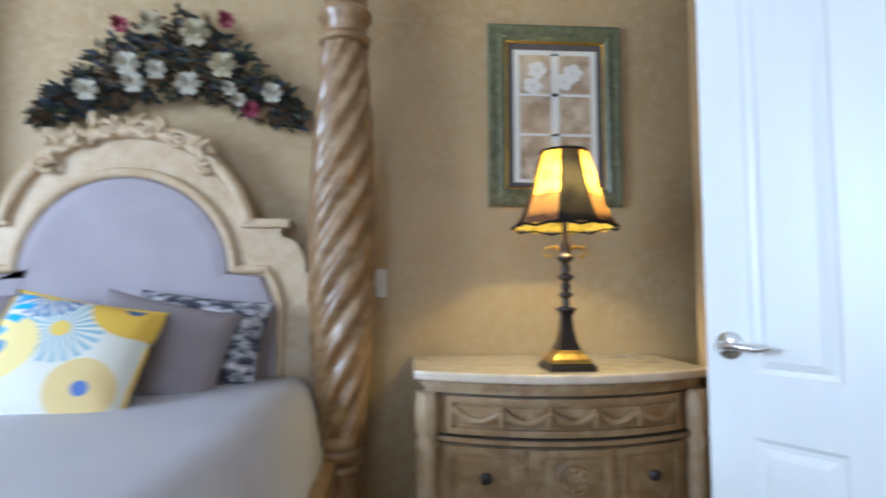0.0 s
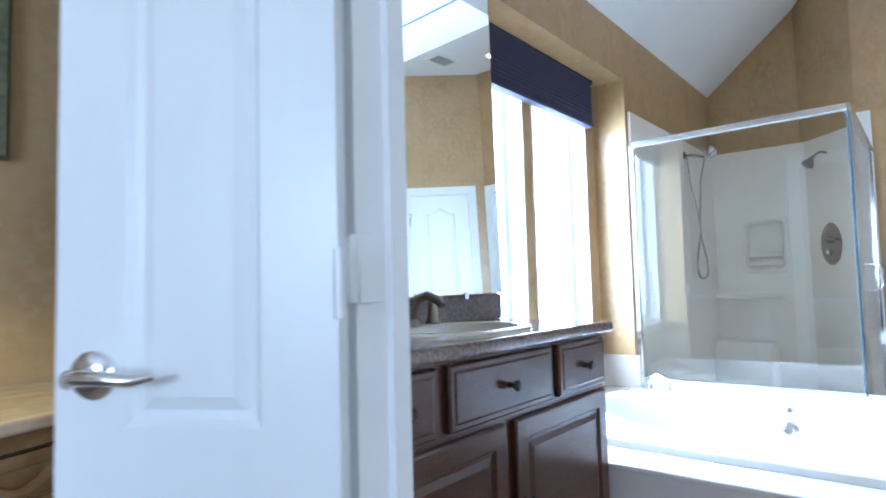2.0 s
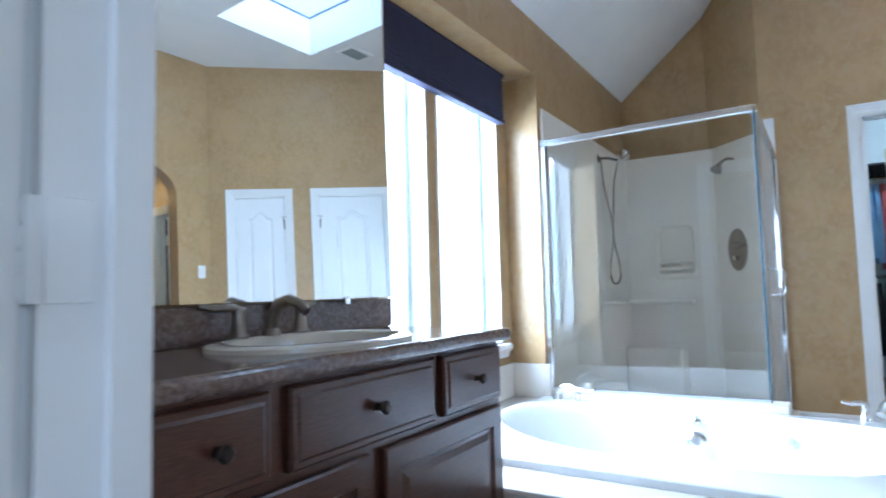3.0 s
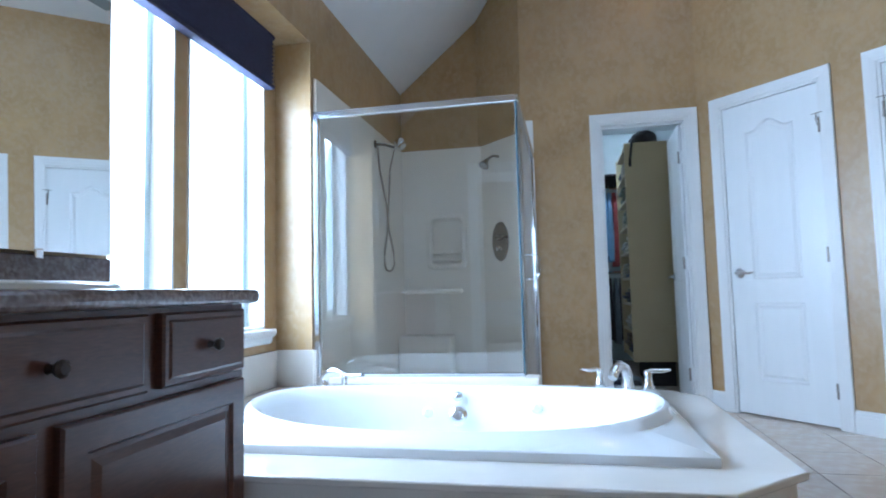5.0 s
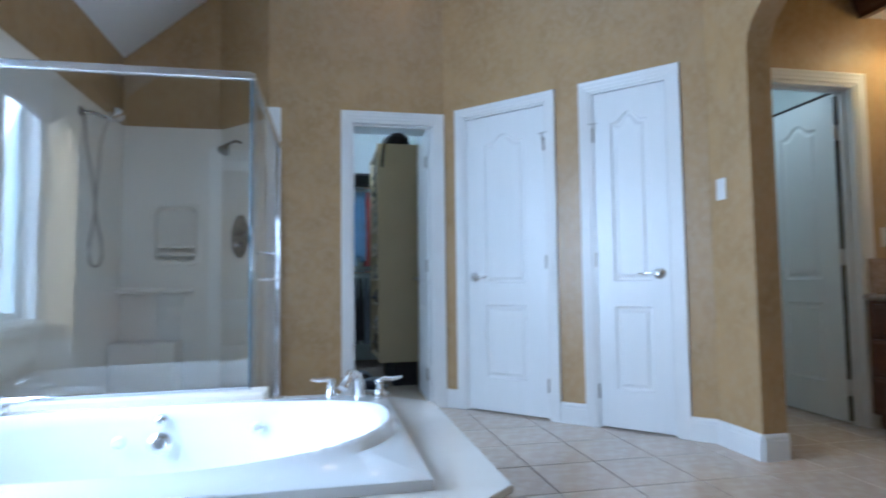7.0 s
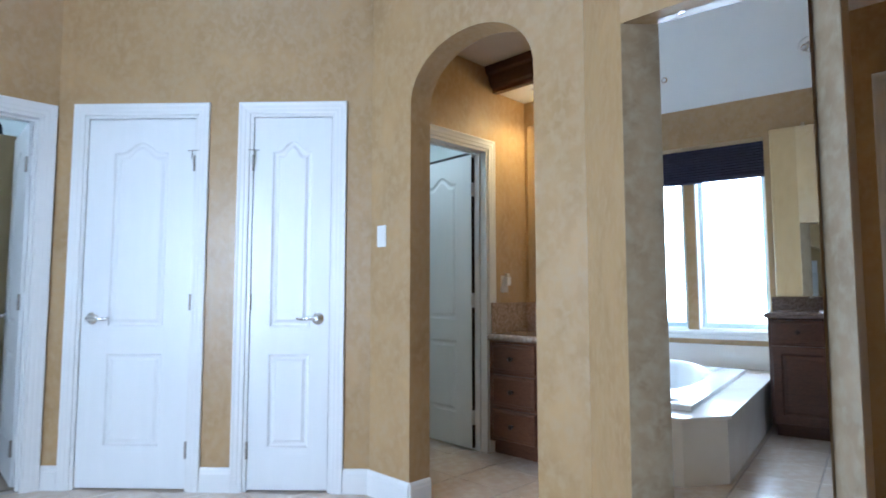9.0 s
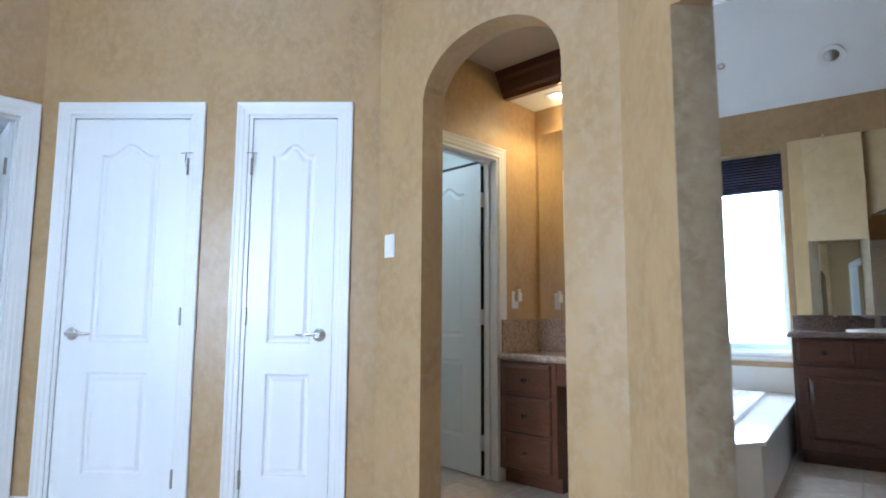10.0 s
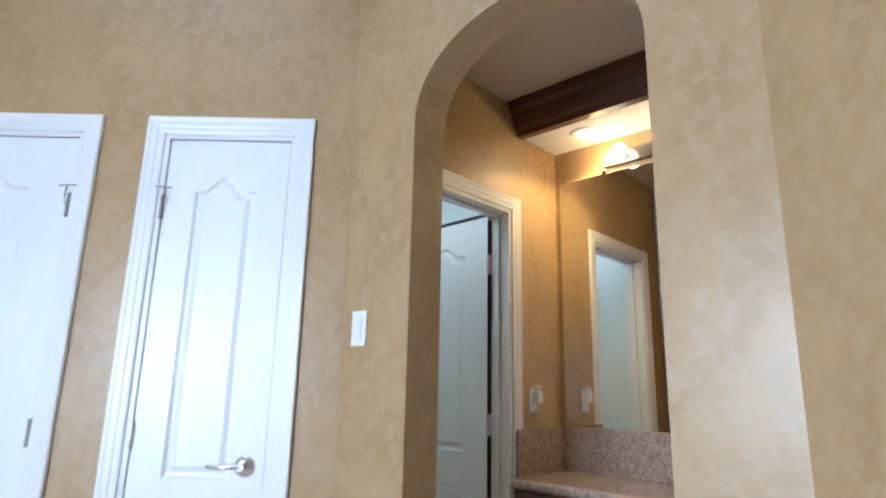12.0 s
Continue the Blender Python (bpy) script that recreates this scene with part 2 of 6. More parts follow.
# window wall with its recess
wall("wall_north", (1.087, YW), (6.1, YW), TOP, -0.30, OCHRE, [(2.455 - 1.087, 3.90 - 1.087, 0.34, 2.245)])
wall("wall_window_recess", (2.45, 2.095), (3.905, 2.095), 2.30, -0.2, OCHRE, [(0.03, 0.585, 0.685, 2.2), (0.672, 1.318, 0.685, 2.2)], base=0.34)
wall("wall_shower_back", (XB, YW), (XB, 1.22), TOP, -0.15, OCHRE)
wall("wall_shower_side", (XB, 1.22), (5.38, 0.83), TOP, -0.12, OCHRE)
wall("wall_east", (5.38, 0.83), (5.38, -0.425), TOP, -0.12, OCHRE, [(0.566, 1.185, 0, 2.07)])
P0, P1 = Vector((5.38, -0.425, 0)), Vector((4.05, -1.665, 0))
WL = (P1 - P0).length
wall("wall_southeast", P0.xy, P1.xy, TOP, -0.12, OCHRE, [(0.165, 0.82, 0, 2.08), (1.118, 1.60, 0, 2.08)])
arch_wall("wall_south", 2.70, 4.05, -1.65, 0.14, TOP, 2.945, 3.728, 2.03, 0.30, OCHRE)
arch_wall("wall_southwest", 1.087, 1.885, -1.65, 0.14, TOP, 1.16, 1.85, 2.03, 0.30, OCHRE)
# pier with the tall mirror
RECESS = [(2.70, -1.65), (2.405, -1.39), (2.305, -1.50), (1.885, -1.50), (1.80, -1.39), (1.90, -1.79), (2.70, -1.79)]
FULL = [(2.70, -1.65), (2.405, -1.39), (1.80, -1.39), (1.90, -1.79), (2.70, -1.79)]
bm = bmesh.new()
for pts, lo, hi in ((RECESS, 0.0, 1.95), (FULL, 1.95, TOP)):
    a, b = ([bm.verts.new((x, y, z)) for x, y in pts] for z in (lo, hi))
    bm.faces.new(a)
    bm.faces.new(b)
    for i in range(len(pts)):
        j = (i + 1) % len(pts)
        bm.faces.new((a[i], a[j], b[j], b[i]))
tagged(part("wall_pier", bm, OCHRE), "ochre plaster pier with a chamfered corner and mirror recess", "wall", kind="structure")
# entry wall with its double doorway
wall("wall_west", (1.087, 1.885), (1.087, -1.65), TOP, 0.097, OCHRE, [(0.741, 1.661, 0, 2.08)])
# dressing room behind the arches
wall("wall_dressing_back", (4.13, -3.16), (1.0, -3.16), TOP, -0.12, OCHRE, [(2.2, 2.95, 0, 2.08)])
wall("wall_dressing_east", (4.13, -1.79), (4.13, -3.16), TOP, -0.12, OCHRE, [(0.27, 0.94, 0, 2.07)])
wall("wall_dressing_west", (1.0, -3.16), (1.0, -1.79), TOP, -0.12, OCHRE)
# toilet room and closet shells
for nm, a, b in (("wall_toilet_back", (5.7, -1.9), (5.7, -3.3)), ("wall_toilet_south", (5.7, -3.2), (4.25, -3.2)), ("wall_toilet_north", (4.25, -1.92), (5.7, -1.92)),
                 ("wall_closet_north", (5.5, 0.72), (8.2, 0.72)), ("wall_closet_back", (8.2, 0.72), (8.2, -1.2)), ("wall_closet_south", (8.2, -1.2), (5.5, -1.2))):
    wall(nm, a, b, 2.7, -0.1, CLOSET_WALL, label="pale painted wall")
# bedroom shell; the unseen south and west walls are assumed, to close the room
wall("wall_bedroom_north", (-4.0, 2.547), (2.2, 2.547), 2.9, -0.15, BED_WALL, label="tan faux-finished bedroom wall")
wall("wall_bedroom_east", (2.15, 2.547), (2.15, 2.189), 2.9, -0.12, BED_WALL, label="tan faux-finished bedroom wall")
wall("wall_bedroom_east_2", (0.99, 1.885), (0.99, -3.8), 2.9, 0.004, BED_WALL, [(0.741, 1.661, 0, 2.08)], label="tan faux-finished bedroom wall")
wall("wall_bedroom_south", (1.0, -3.8), (-4.0, -3.8), 2.9, -0.15, BED_WALL, [(1.0, 3.0, 0.6, 2.3)], label="tan faux-finished bedroom wall")
wall("wall_bedroom_west", (-4.0, -3.8), (-4.0, 2.547), 2.9, -0.15, BED_WALL, [(2.7, 4.35, 0.8, 2.3)], label="tan faux-finished bedroom wall")
# bathroom ceiling: a flat part with a skylight well and a slope over the window wall
bm = bmesh.new()
SKY = (3.55, 4.55, -0.75, 0.45)
cells(bm, [0.9, SKY[0], SKY[1], 6.3], [-3.3, SKY[2], SKY[3], 0.98], lambda u, v: not (SKY[0] < u < SKY[1] and SKY[2] < v < SKY[3]), lambda u, v, w: Vector((u, v, FLAT + w)), 0.35)
tagged(part("ceiling", bm, WHITE), "white painted vaulted ceiling with a skylight well", "ceiling", kind="structure")
bm = bmesh.new()
quad = [(0.9, 0.98, FLAT), (6.3, 0.98, FLAT), (6.3, 1.94, EAVE - 0.045), (0.9, 1.94, EAVE - 0.045)]
for up in (0, 0.1):
    bm.faces.new([bm.verts.new((x, y, z + up)) for x, y, z in quad])
bm.verts.ensure_lookup_table()
for i in range(4):
    bm.faces.new([bm.verts[i], bm.verts[(i + 1) % 4], bm.verts[4 + (i + 1) % 4], bm.verts[4 + i]])
tagged(part("ceiling_slope", bm, WHITE), "white painted sloping ceiling", "ceiling", kind="structure")
TAN_CEILING = material("tan_ceiling_paint", (0.58, 0.50, 0.40), 0.7, mottle=(0.53, 0.455, 0.36), scale=3, bump=0.08, bump_scale=120)
# the block over the nook is unseen too, added to keep stray light out
for nm, b in (("ceiling_dressing", (0.95, 4.2, -3.2, -1.79, 2.66, 2.72)), ("ceiling_closet", (5.5, 8.3, -1.3, 0.82, 2.7, 2.76)), ("ceiling_toilet", (4.25, 5.8, -3.3, -1.9, 2.7, 2.76)), ("ceiling_bedroom_nook", (0.991, 2.3, 2.19, 2.7, 2.9, 3.0)), ("ceiling_bedroom", (-4.1, 0.99, -3.9, 2.7, 2.9, 3.0))):
    tagged(block(nm, *b, TAN_CEILING if nm == "ceiling_dressing" else WHITE), "tan painted flat ceiling" if nm == "ceiling_dressing" else "white painted flat ceiling", "ceiling", kind="structure")



# ---- doors ----


def outline_2d(x0, x1, z0, z1, arch, d, n=18):
    """The edge of a door panel with an eyebrow head, drawn in by d."""
    pts = [(x0 + d, z0 + d), (x1 - d, z0 + d)]
    for i in range(n + 1):
        u = i / n
        pts.append((x1 - d - u * (x1 - x0 - 2 * d), z1 - d + arch * (0.5 - 0.5 * math.cos(2 * math.pi * min(max((u - 0.12) / 0.76, 0), 1)))))
    return pts


def leaf_mesh(w, h, panels, thick=0.035):
    """A moulded door leaf: stiles and rails with sunk, raised-field panels on both faces."""
    bm = bmesh.new()
    for side in (0, 1):
        y0 = -thick * side
        sign = -1 if side == 0 else 1
        rect = [bm.verts.new(c) for c in ((0, y0, 0.012), (w, y0, 0.012), (w, y0, h), (0, y0, h))]
        edges = [bm.edges.new((rect[i], rect[(i + 1) % 4])) for i in range(4)]
        for x0, x1, z0, z1, arch in panels:
            prev = None
            for d, sink in ((0, 0), (0.010, 0.008), (0.022, 0.009), (0.040, 0.002)):
                ring = [bm.verts.new((x, y0 + sign * sink, z)) for x, z in outline_2d(x0, x1, z0, z1, arch, d)]
                if prev is None:
                    edges += [bm.edges.new((ring[i], ring[(i + 1) % len(ring)])) for i in range(len(ring))]
                else:
                    for i in range(len(ring)):
                        j = (i + 1) % len(ring)
                        bm.faces.new((prev[i], prev[j], ring[j], ring[i]))
                prev = ring
            bm.faces.new(prev)
        bmesh.ops.triangle_fill(bm, use_beauty=True, use_dissolve=False, edges=edges)
    for a, b in (((0, 0.012), (w, 0.012)), ((w, 0.012), (w, h)), ((w, h), (0, h)), ((0, h), (0, 0.012))):
        bm.faces.new([bm.verts.new(c) for c in ((a[0], 0, a[1]), (b[0], 0, b[1]), (b[0], -thick, b[1]), (a[0], -thick, a[1]))])
    bmesh.ops.remove_doubles(bm, verts=bm.verts, dist=0.0004)
    return bm


def lever(parent, x, z, toward, face, label="chrome lever handle"):
    """Rose, neck and curved lever on one face; toward is the way the lever points along x."""
    bm = bmesh.new()
    out = 1 if face > 0 else -1
    lathe(bm, [(0.033, 0), (0.033, 0.006), (0.028, 0.011), (0.013, 0.014), (0.011, 0.04), (0.013, 0.046), (0.010, 0.052)], 24)
    rot = Matrix.Rotation(radians(-90 * out), 4, "X")
    bmesh.ops.transform(bm, matrix=Matrix.Translation((x, 0 if out > 0 else -0.035, z)) @ rot, verts=bm.verts)
    yy = (0.042 if out > 0 else -0.077)
    tube(bm, [(x - 0.006 * toward, yy, z), (x + 0.02 * toward, yy + 0.004 * out, z + 0.003), (x + 0.05 * toward, yy + 0.006 * out, z + 0.002), (x + 0.085 * toward, yy + 0.002 * out, z - 0.002), (x + 0.112 * toward, yy - 0.008 * out, z + 0.002)], 0.009, 12, [1.0, 1.15, 1.05, 0.9, 0.55])
    return part("door_handle", bm, SATIN, parent, label, True)


CASE = [(0.0, 0.0), (0.0, -0.008), (0.008, -0.0105), (0.022, -0.011), (0.029, -0.0135), (0.046, -0.0142), (0.054, -0.0165), (0.0625, -0.017), (0.066, -0.013), (0.066, 0.0)]


def casing(parent, s0, s1, h, flip=0.0, mat=None):
    """A mitred moulded surround on the face of a wall; flip is the wall's thickness for its far face."""
    bm = bmesh.new()
    rows = []
    for o, dep in CASE:
        y = dep if not flip else flip - dep
        rows.append([bm.verts.new(c) for c in ((s0 - o, y, 0), (s0 - o, y, h + o), (s1 + o, y, h + o), (s1 + o, y, 0))])
    for a, b in zip(rows, rows[1:]):
        for i in range(3):
            bm.faces.new((a[i], a[i + 1], b[i + 1], b[i]))
    return part("casing", bm, mat or TRIM, parent)


def jambs(parent, s0, s1, h, thick):
    bm = bmesh.new()
    cuboid(bm, s0, s0 + 0.018, -0.001, thick + 0.001, 0, h)
    cuboid(bm, s1 - 0.018, s1, -0.001, thick + 0.001, 0, h)
    cuboid(bm, s0 + 0.018, s1 - 0.018, -0.001, thick + 0.001, h - 0.018, h)
    part("jamb", bm, TRIM, parent)
    bm = bmesh.new()
    for a, b in ((s0 + 0.018, s0 + 0.03), (s1 - 0.03, s1 - 0.018)):
        cuboid(bm, a, b, 0.056, 0.09, 0, h - 0.018)
    cuboid(bm, s0 + 0.03, s1 - 0.03, 0.056, 0.09, h - 0.03, h - 0.018)
    return part("door_stop", bm, TRIM, parent)


def hinges(leaf, mat, face=0.0):
    for z in (0.22, 1.02, 1.80):
        bm = bmesh.new()
        lathe(bm, [(0.006, -0.045), (0.007, -0.043), (0.007, 0.043), (0.006, 0.045)], 10, (-0.003, face + 0.006, z))
        part("hinge", bm, mat, leaf, "small painted door hinge" if mat is TRIM else "small nickel hinge")


def panels_for(w):
    a, b = 0.245 * w, 0.755 * w
    return [(a, b, 0.885, 1.865, 0.06), (a, b, 0.235, 0.735, 0.0)]


def door(name, m, s0, s1, h, thick, hinge, swing, label, back=True, deep=0.006, catch=False):
    """A framed doorway with its leaf. hinge 'left' or 'right' as seen from the room; swing in degrees away from closed."""
    d = thing(name, label, "door", m, kind="structure")
    casing(d, s0, s1, h)
    if back:
        casing(d, s0, s1, h, thick)
    jambs(d, s0, s1, h, thick)
    w = s1 - s0 - 0.044
    leaf = part("leaf", leaf_mesh(w, h - 0.022, panels_for(w)), DOORW, d)
    if hinge == "left":
        leaf.matrix_basis = pose(s0 + 0.022, deep, 0, 0, 0, 0) @ pose(0, 0.035, 0) @ pose(0, 0, 0, 0, 0, swing)
        front = -1
    else:
        leaf.matrix_basis = pose(s1 - (0.045 if swing else 0.022), deep, 0, 0, 0, 180 - swing)
        front = 1
    lever(leaf, w - 0.062, 0.93, -1, 1)
    lever(leaf, w - 0.062, 0.93, -1, -1)
    hinges(leaf, TRIM if name == "door_4" else NICKEL, 0.0 if front > 0 else -0.047)
    if catch:
        y = 0.004 if front > 0 else -0.039
        k = 1 if front > 0 else -1
        bm = bmesh.new()
        tube(bm, [(-0.03, y + 0.012 * k, 1.872), (0.008, y + 0.012 * k, 1.872), (0.03, y + 0.016 * k, 1.868)], 0.0028, 8)
        tube(bm, [(0.006, y + 0.01 * k, 1.875), (0.008, y + 0.012 * k, 1.83), (0.004, y + 0.008 * k, 1.80)], 0.003, 8)
        part("flip_catch", bm, NICKEL, leaf, "small metal flip catch near the hinge", True)
    return d


FRAME_SE = pose(P0.x, P0.y, 0, 0, 0, math.degrees(math.atan2(P1.y - P0.y, P1.x - P0.x)))
door("door_1", FRAME_SE, 0.165, 0.82, 2.08, 0.12, "right", 0, "closed white two-panel arched closet door with chrome lever", catch=True)
door("door_2", FRAME_SE, 1.118, 1.60, 2.08, 0.12, "left", 0, "closed narrow white two-panel arched linen door with lever", catch=True)
door("door_3", pose(5.38, 0.83, 0, 0, 0, -90), 0.566, 1.185, 2.07, 0.12, "right", 92, "open white panel door to the walk-in closet", deep=0.115)
door("door_4", pose(4.13, -1.79, 0, 0, 0, -90), 0.27, 0.94, 2.07, 0.12, "right", 93, "open white panel door beside the dressing vanity", deep=0.115)
hung = [o for o in bpy.data.objects["door_4"].children if o.name.startswith("leaf")][0]
for z in (0.22, 1.02, 1.80):
    block("hinge_leaf", -0.042, 0.002, -0.034, -0.028, z - 0.045, z + 0.045, TRIM, hung, "painted hinge leaf", bevel=0.002)
door("door_5", pose(4.13, -3.16, 0, 0, 0, 180), 2.2, 2.95, 2.08, 0.12, "right", 0, "closed white panel door in the dressing room")
# dark strips on the hinge edges imitate the shade in the gap beside the jamb
DARK_STRIP = material("dark_strip", (0.035, 0.028, 0.022), 0.8, mottle=(0.02, 0.016, 0.013), scale=20)
for nm, near in (("door_3", -0.018), ("door_4", -0.001)):
    swung = [o for o in bpy.data.objects[nm].children if o.name.startswith("leaf")][0]
    bm = bmesh.new()
    for z0, z1 in ((0.02, 0.17), (0.27, 0.97), (1.07, 1.75), (1.85, 2.03)):
        cuboid(bm, -0.003, 0.001, -0.034, near, z0, z1)
    part("bare_edge", bm, DARK_STRIP, swung, "dark strip standing for the shaded hinge gap")
# dark strip along the upper edge of the open leaf
block("top_seal", 0.002, 0.62, -0.034, -0.001, 2.048, 2.068, DARK_STRIP, hung, "dark strip along the leaf's top", bevel=0.002)
# double doorway from the bedroom: one leaf folded back into the bedroom
entry = thing("door_6", "white double doorway with one narrow leaf standing open", "door", pose(0.986, 1.844, 0, 0, 0, -90), kind="structure")
casing(entry, 0.70, 1.62, 2.08)
casing(entry, 0.70, 1.62, 2.08, 0.101)
jambs(entry, 0.70, 1.62, 2.08, 0.101)
leaf = part("leaf", leaf_mesh(0.405, 2.06, [(0.105, 0.30, 0.835, 1.90, 0.05), (0.105, 0.30, 0.2, 0.70, 0)]), DOORW, entry, "narrow white door leaf standing open")
leaf.matrix_basis = pose(0.71, -0.012, 0, 0, 0, -149) @ pose(0, 0.035, 0)
lever(leaf, 0.345, 0.905, -1, 1)
lever(leaf, 0.345, 0.905, -1, -1)
hinges(leaf, TRIM, 0.0)
for z in (0.22, 1.04, 1.80):
    bm = bmesh.new()
    cuboid(bm, 0.7185, 0.7215, 0.002, 0.044, z - 0.047, z + 0.047, 0.001, 1)
    cuboid(bm, 0.710, 0.7185, -0.012, 0.004, z - 0.047, z + 0.047, 0.003, 2)
    for k in (-0.032, -0.011, 0.011, 0.032):
        lathe(bm, [(0.0065, -0.009), (0.0072, -0.006), (0.0072, 0.006), (0.0065, 0.009)], 10, (0.706, -0.010, z + k))
    part("hinge_plate", bm, TRIM, entry, "white painted hinge on the jamb", True)

# ---- baseboards ----


def baseboard(p, ang, s0, s1, h=0.13):
    bm = bmesh.new()
    prof = [(0.0, 0.0), (-0.014, 0.0), (-0.014, h - 0.035), (-0.011, h - 0.028), (-0.011, h - 0.014), (-0.006, h - 0.004), (0, h)]
    a = [bm.verts.new((s0, y, z)) for y, z in prof]
    b = [bm.verts.new((s1, y, z)) for y, z in prof]
    for i in range(len(prof) - 1):
        bm.faces.new((a[i], a[i + 1], b[i + 1], b[i]))
    bm.faces.new(a)
    bm.faces.new(b)
    ob = part("baseboard", bm, TRIM)
    ob.matrix_world = pose(p[0], p[1], 0, 0, 0, ang)
    tagged(ob, "white moulded baseboard along the wall", "baseboard", kind="structure")


ang_se = math.degrees(math.atan2(P1.y - P0.y, P1.x - P0.x))
for s0, s1 in ((0.0, 0.098), (0.886, 1.052), (1.666, WL)):
    baseboard(P0.xy, ang_se, s0, s1)
baseboard((5.38, 0.75), -90, 0.0, 0.416)
baseboard((4.05, -1.65), 180, 0.0, 0.322)
baseboard((3.728, -1.65), -90, 0.0, 0.14)
baseboard((2.945, -1.65), 180, 0.0, 0.245)
baseboard((2.70, -1.65), 138.6, 0.0, 0.39)
baseboard((1.087, -1.64), 90, 0.0, 1.83)
baseboard((4.13, -1.795), -90, 0.0, 0.195)
baseboard((-4.0, 2.547), 0, 0.0, 6.14)

# ---- window ----
VINYL = material("pale_blue_vinyl", (0.62, 0.72, 0.74), 0.4, mottle=(0.6, 0.7, 0.72), scale=6)
win = thing("window_1", "white double window with clear panes in a plastered recess", "window", kind="structure")
for x0, x1 in ((2.48, 3.035), (3.122, 3.768)):
    bm = bmesh.new()
    cells(bm, [x0, x0 + 0.012, x1 - 0.012, x1], [0.685, 0.697, 2.19, 2.2], lambda u, v, a=x0, b=x1: not (a + 0.012 < u < b - 0.012 and 0.697 < v < 2.19), lambda u, v, w: Vector((u, 2.09 + w, v)), 0.2)
    part("jamb_lining", bm, TRIM, win)
    fr = bmesh.new()
    a, b = x0 + 0.012, x1 - 0.012
    cells(fr, [a, a + 0.035, b - 0.035, b], [0.697, 0.74, 2.15, 2.19], lambda u, v, a=a, b=b: not (a + 0.035 < u < b - 0.035 and 0.74 < v < 2.15), lambda u, v, w: Vector((u, 2.19 + w, v)), 0.04)
    f = part("window_frame", fr, VINYL, win, "pale vinyl sash frame")
    p = block("pane", a + 0.03, b - 0.03, 2.208, 2.212, 0.735, 2.155, GLASS, f, bevel=0)
    p.visible_shadow = False
bm = bmesh.new()
prof = [(2.094, 0.606), (2.075, 0.608), (2.066, 0.62), (2.062, 0.64), (2.045, 0.652), (2.04, 0.66), (2.04, 0.676), (2.046, 0.684), (2.094, 0.684)]
va = [bm.verts.new((2.462, y, z)) for y, z in prof]
vb = [bm.verts.new((3.80, y, z)) for y, z in prof]
for i in range(len(prof)):
    j = (i + 1) % len(prof)
    bm.faces.new((va[i], va[j], vb[j], vb[i]))
bm.faces.new(va)
bm.faces.new(vb)
part("window_sill", bm, TRIM, win, "white moulded sill")
bm = bmesh.new()
n = 22
z0, z1 = 1.972, 2.225
prof = [(2.045 + (0.010 if i % 2 else -0.004), z0 + (z1 - z0) * i / n) for i in range(n + 1)]
for i in range(n):
    (ya, za), (yb, zb) = prof[i], prof[i + 1]
    bm.faces.new([bm.verts.new(c) for c in ((2.462, ya, za), (3.785, ya, za), (3.785, yb, zb), (2.462, yb, zb))])
    bm.faces.new([bm.verts.new(c) for c in ((2.462, 4.13 - ya, za), (3.785, 4.13 - ya, za), (3.785, 4.13 - yb, zb), (2.462, 4.13 - yb, zb))])
bmesh.ops.remove_doubles(bm, verts=bm.verts, dist=0.0003)
shade = thing("window_blind", "navy cellular blind drawn up under the soffit", "blind", pose(0, 0, 0))
part("pleats", bm, BLIND, shade)
block("bottom_rail", 2.462, 3.785, 2.038, 2.090, 1.952, 1.972, BLIND, shade, bevel=0.004)
block("head_rail", 2.462, 3.785, 2.036, 2.092, 2.225, 2.243, BLIND, shade, bevel=0.003)
sky_pane = block("skylight_pane", SKY[0] - 0.05, SKY[1] + 0.05, SKY[2] - 0.05, SKY[3] + 0.05, 3.702, 3.708, GLASS, None, bevel=0)
sky_pane.visible_shadow = False
tagged(sky_pane, "clear skylight pane over its well", "skylight", kind="structure")
# bright haze outside
HAZE = glow("outdoor_haze", (0.93, 0.97, 1.0), 4.0)
tagged(block("backdrop", -2, 9, 4.6, 4.65, -1, 6, HAZE, bevel=0), "bright overcast sky beyond the window", "sky", kind="structure")
tagged(block("backdrop_overhead", 2.5, 5.6, -1.8, 1.2, 5.0, 5.05, glow("zenith_haze", (0.9, 0.96, 1.0), 1.9), bevel=0), "bright sky beyond the skylight", "sky", kind="structure")

# ---- tub ----
deck_top, lip = 0.372, 0.402
tub_surround = thing("tub_surround", "cream cultured-marble tub deck with chamfered corner", "tub deck")


def prism(bm, pts, z0, z1, hole=None):
    loops = []
    for z in (z0, z1):
        ring = [bm.verts.new((x, y, z)) for x, y in pts]
        edges = [bm.edges.new((ring[i], ring[(i + 1) % len(ring)])) for i in range(len(ring))]
        inner = []
        if hole:
            inner = [bm.verts.new((x, y, z)) for x, y in hole]
            edges += [bm.edges.new((inner[i], inner[(i + 1) % len(inner)])) for i in range(len(inner))]
            bmesh.ops.triangle_fill(bm, use_beauty=True, use_dissolve=False, edges=edges)
        else:
            bm.faces.new(ring)
        loops.append((ring, inner))
    for k in (0, 1):
        a, b = loops[0][k], loops[1][k]
        for i in range(len(a)):
            j = (i + 1) % len(a)
            bm.faces.new((a[i], a[j], b[j], b[i]))


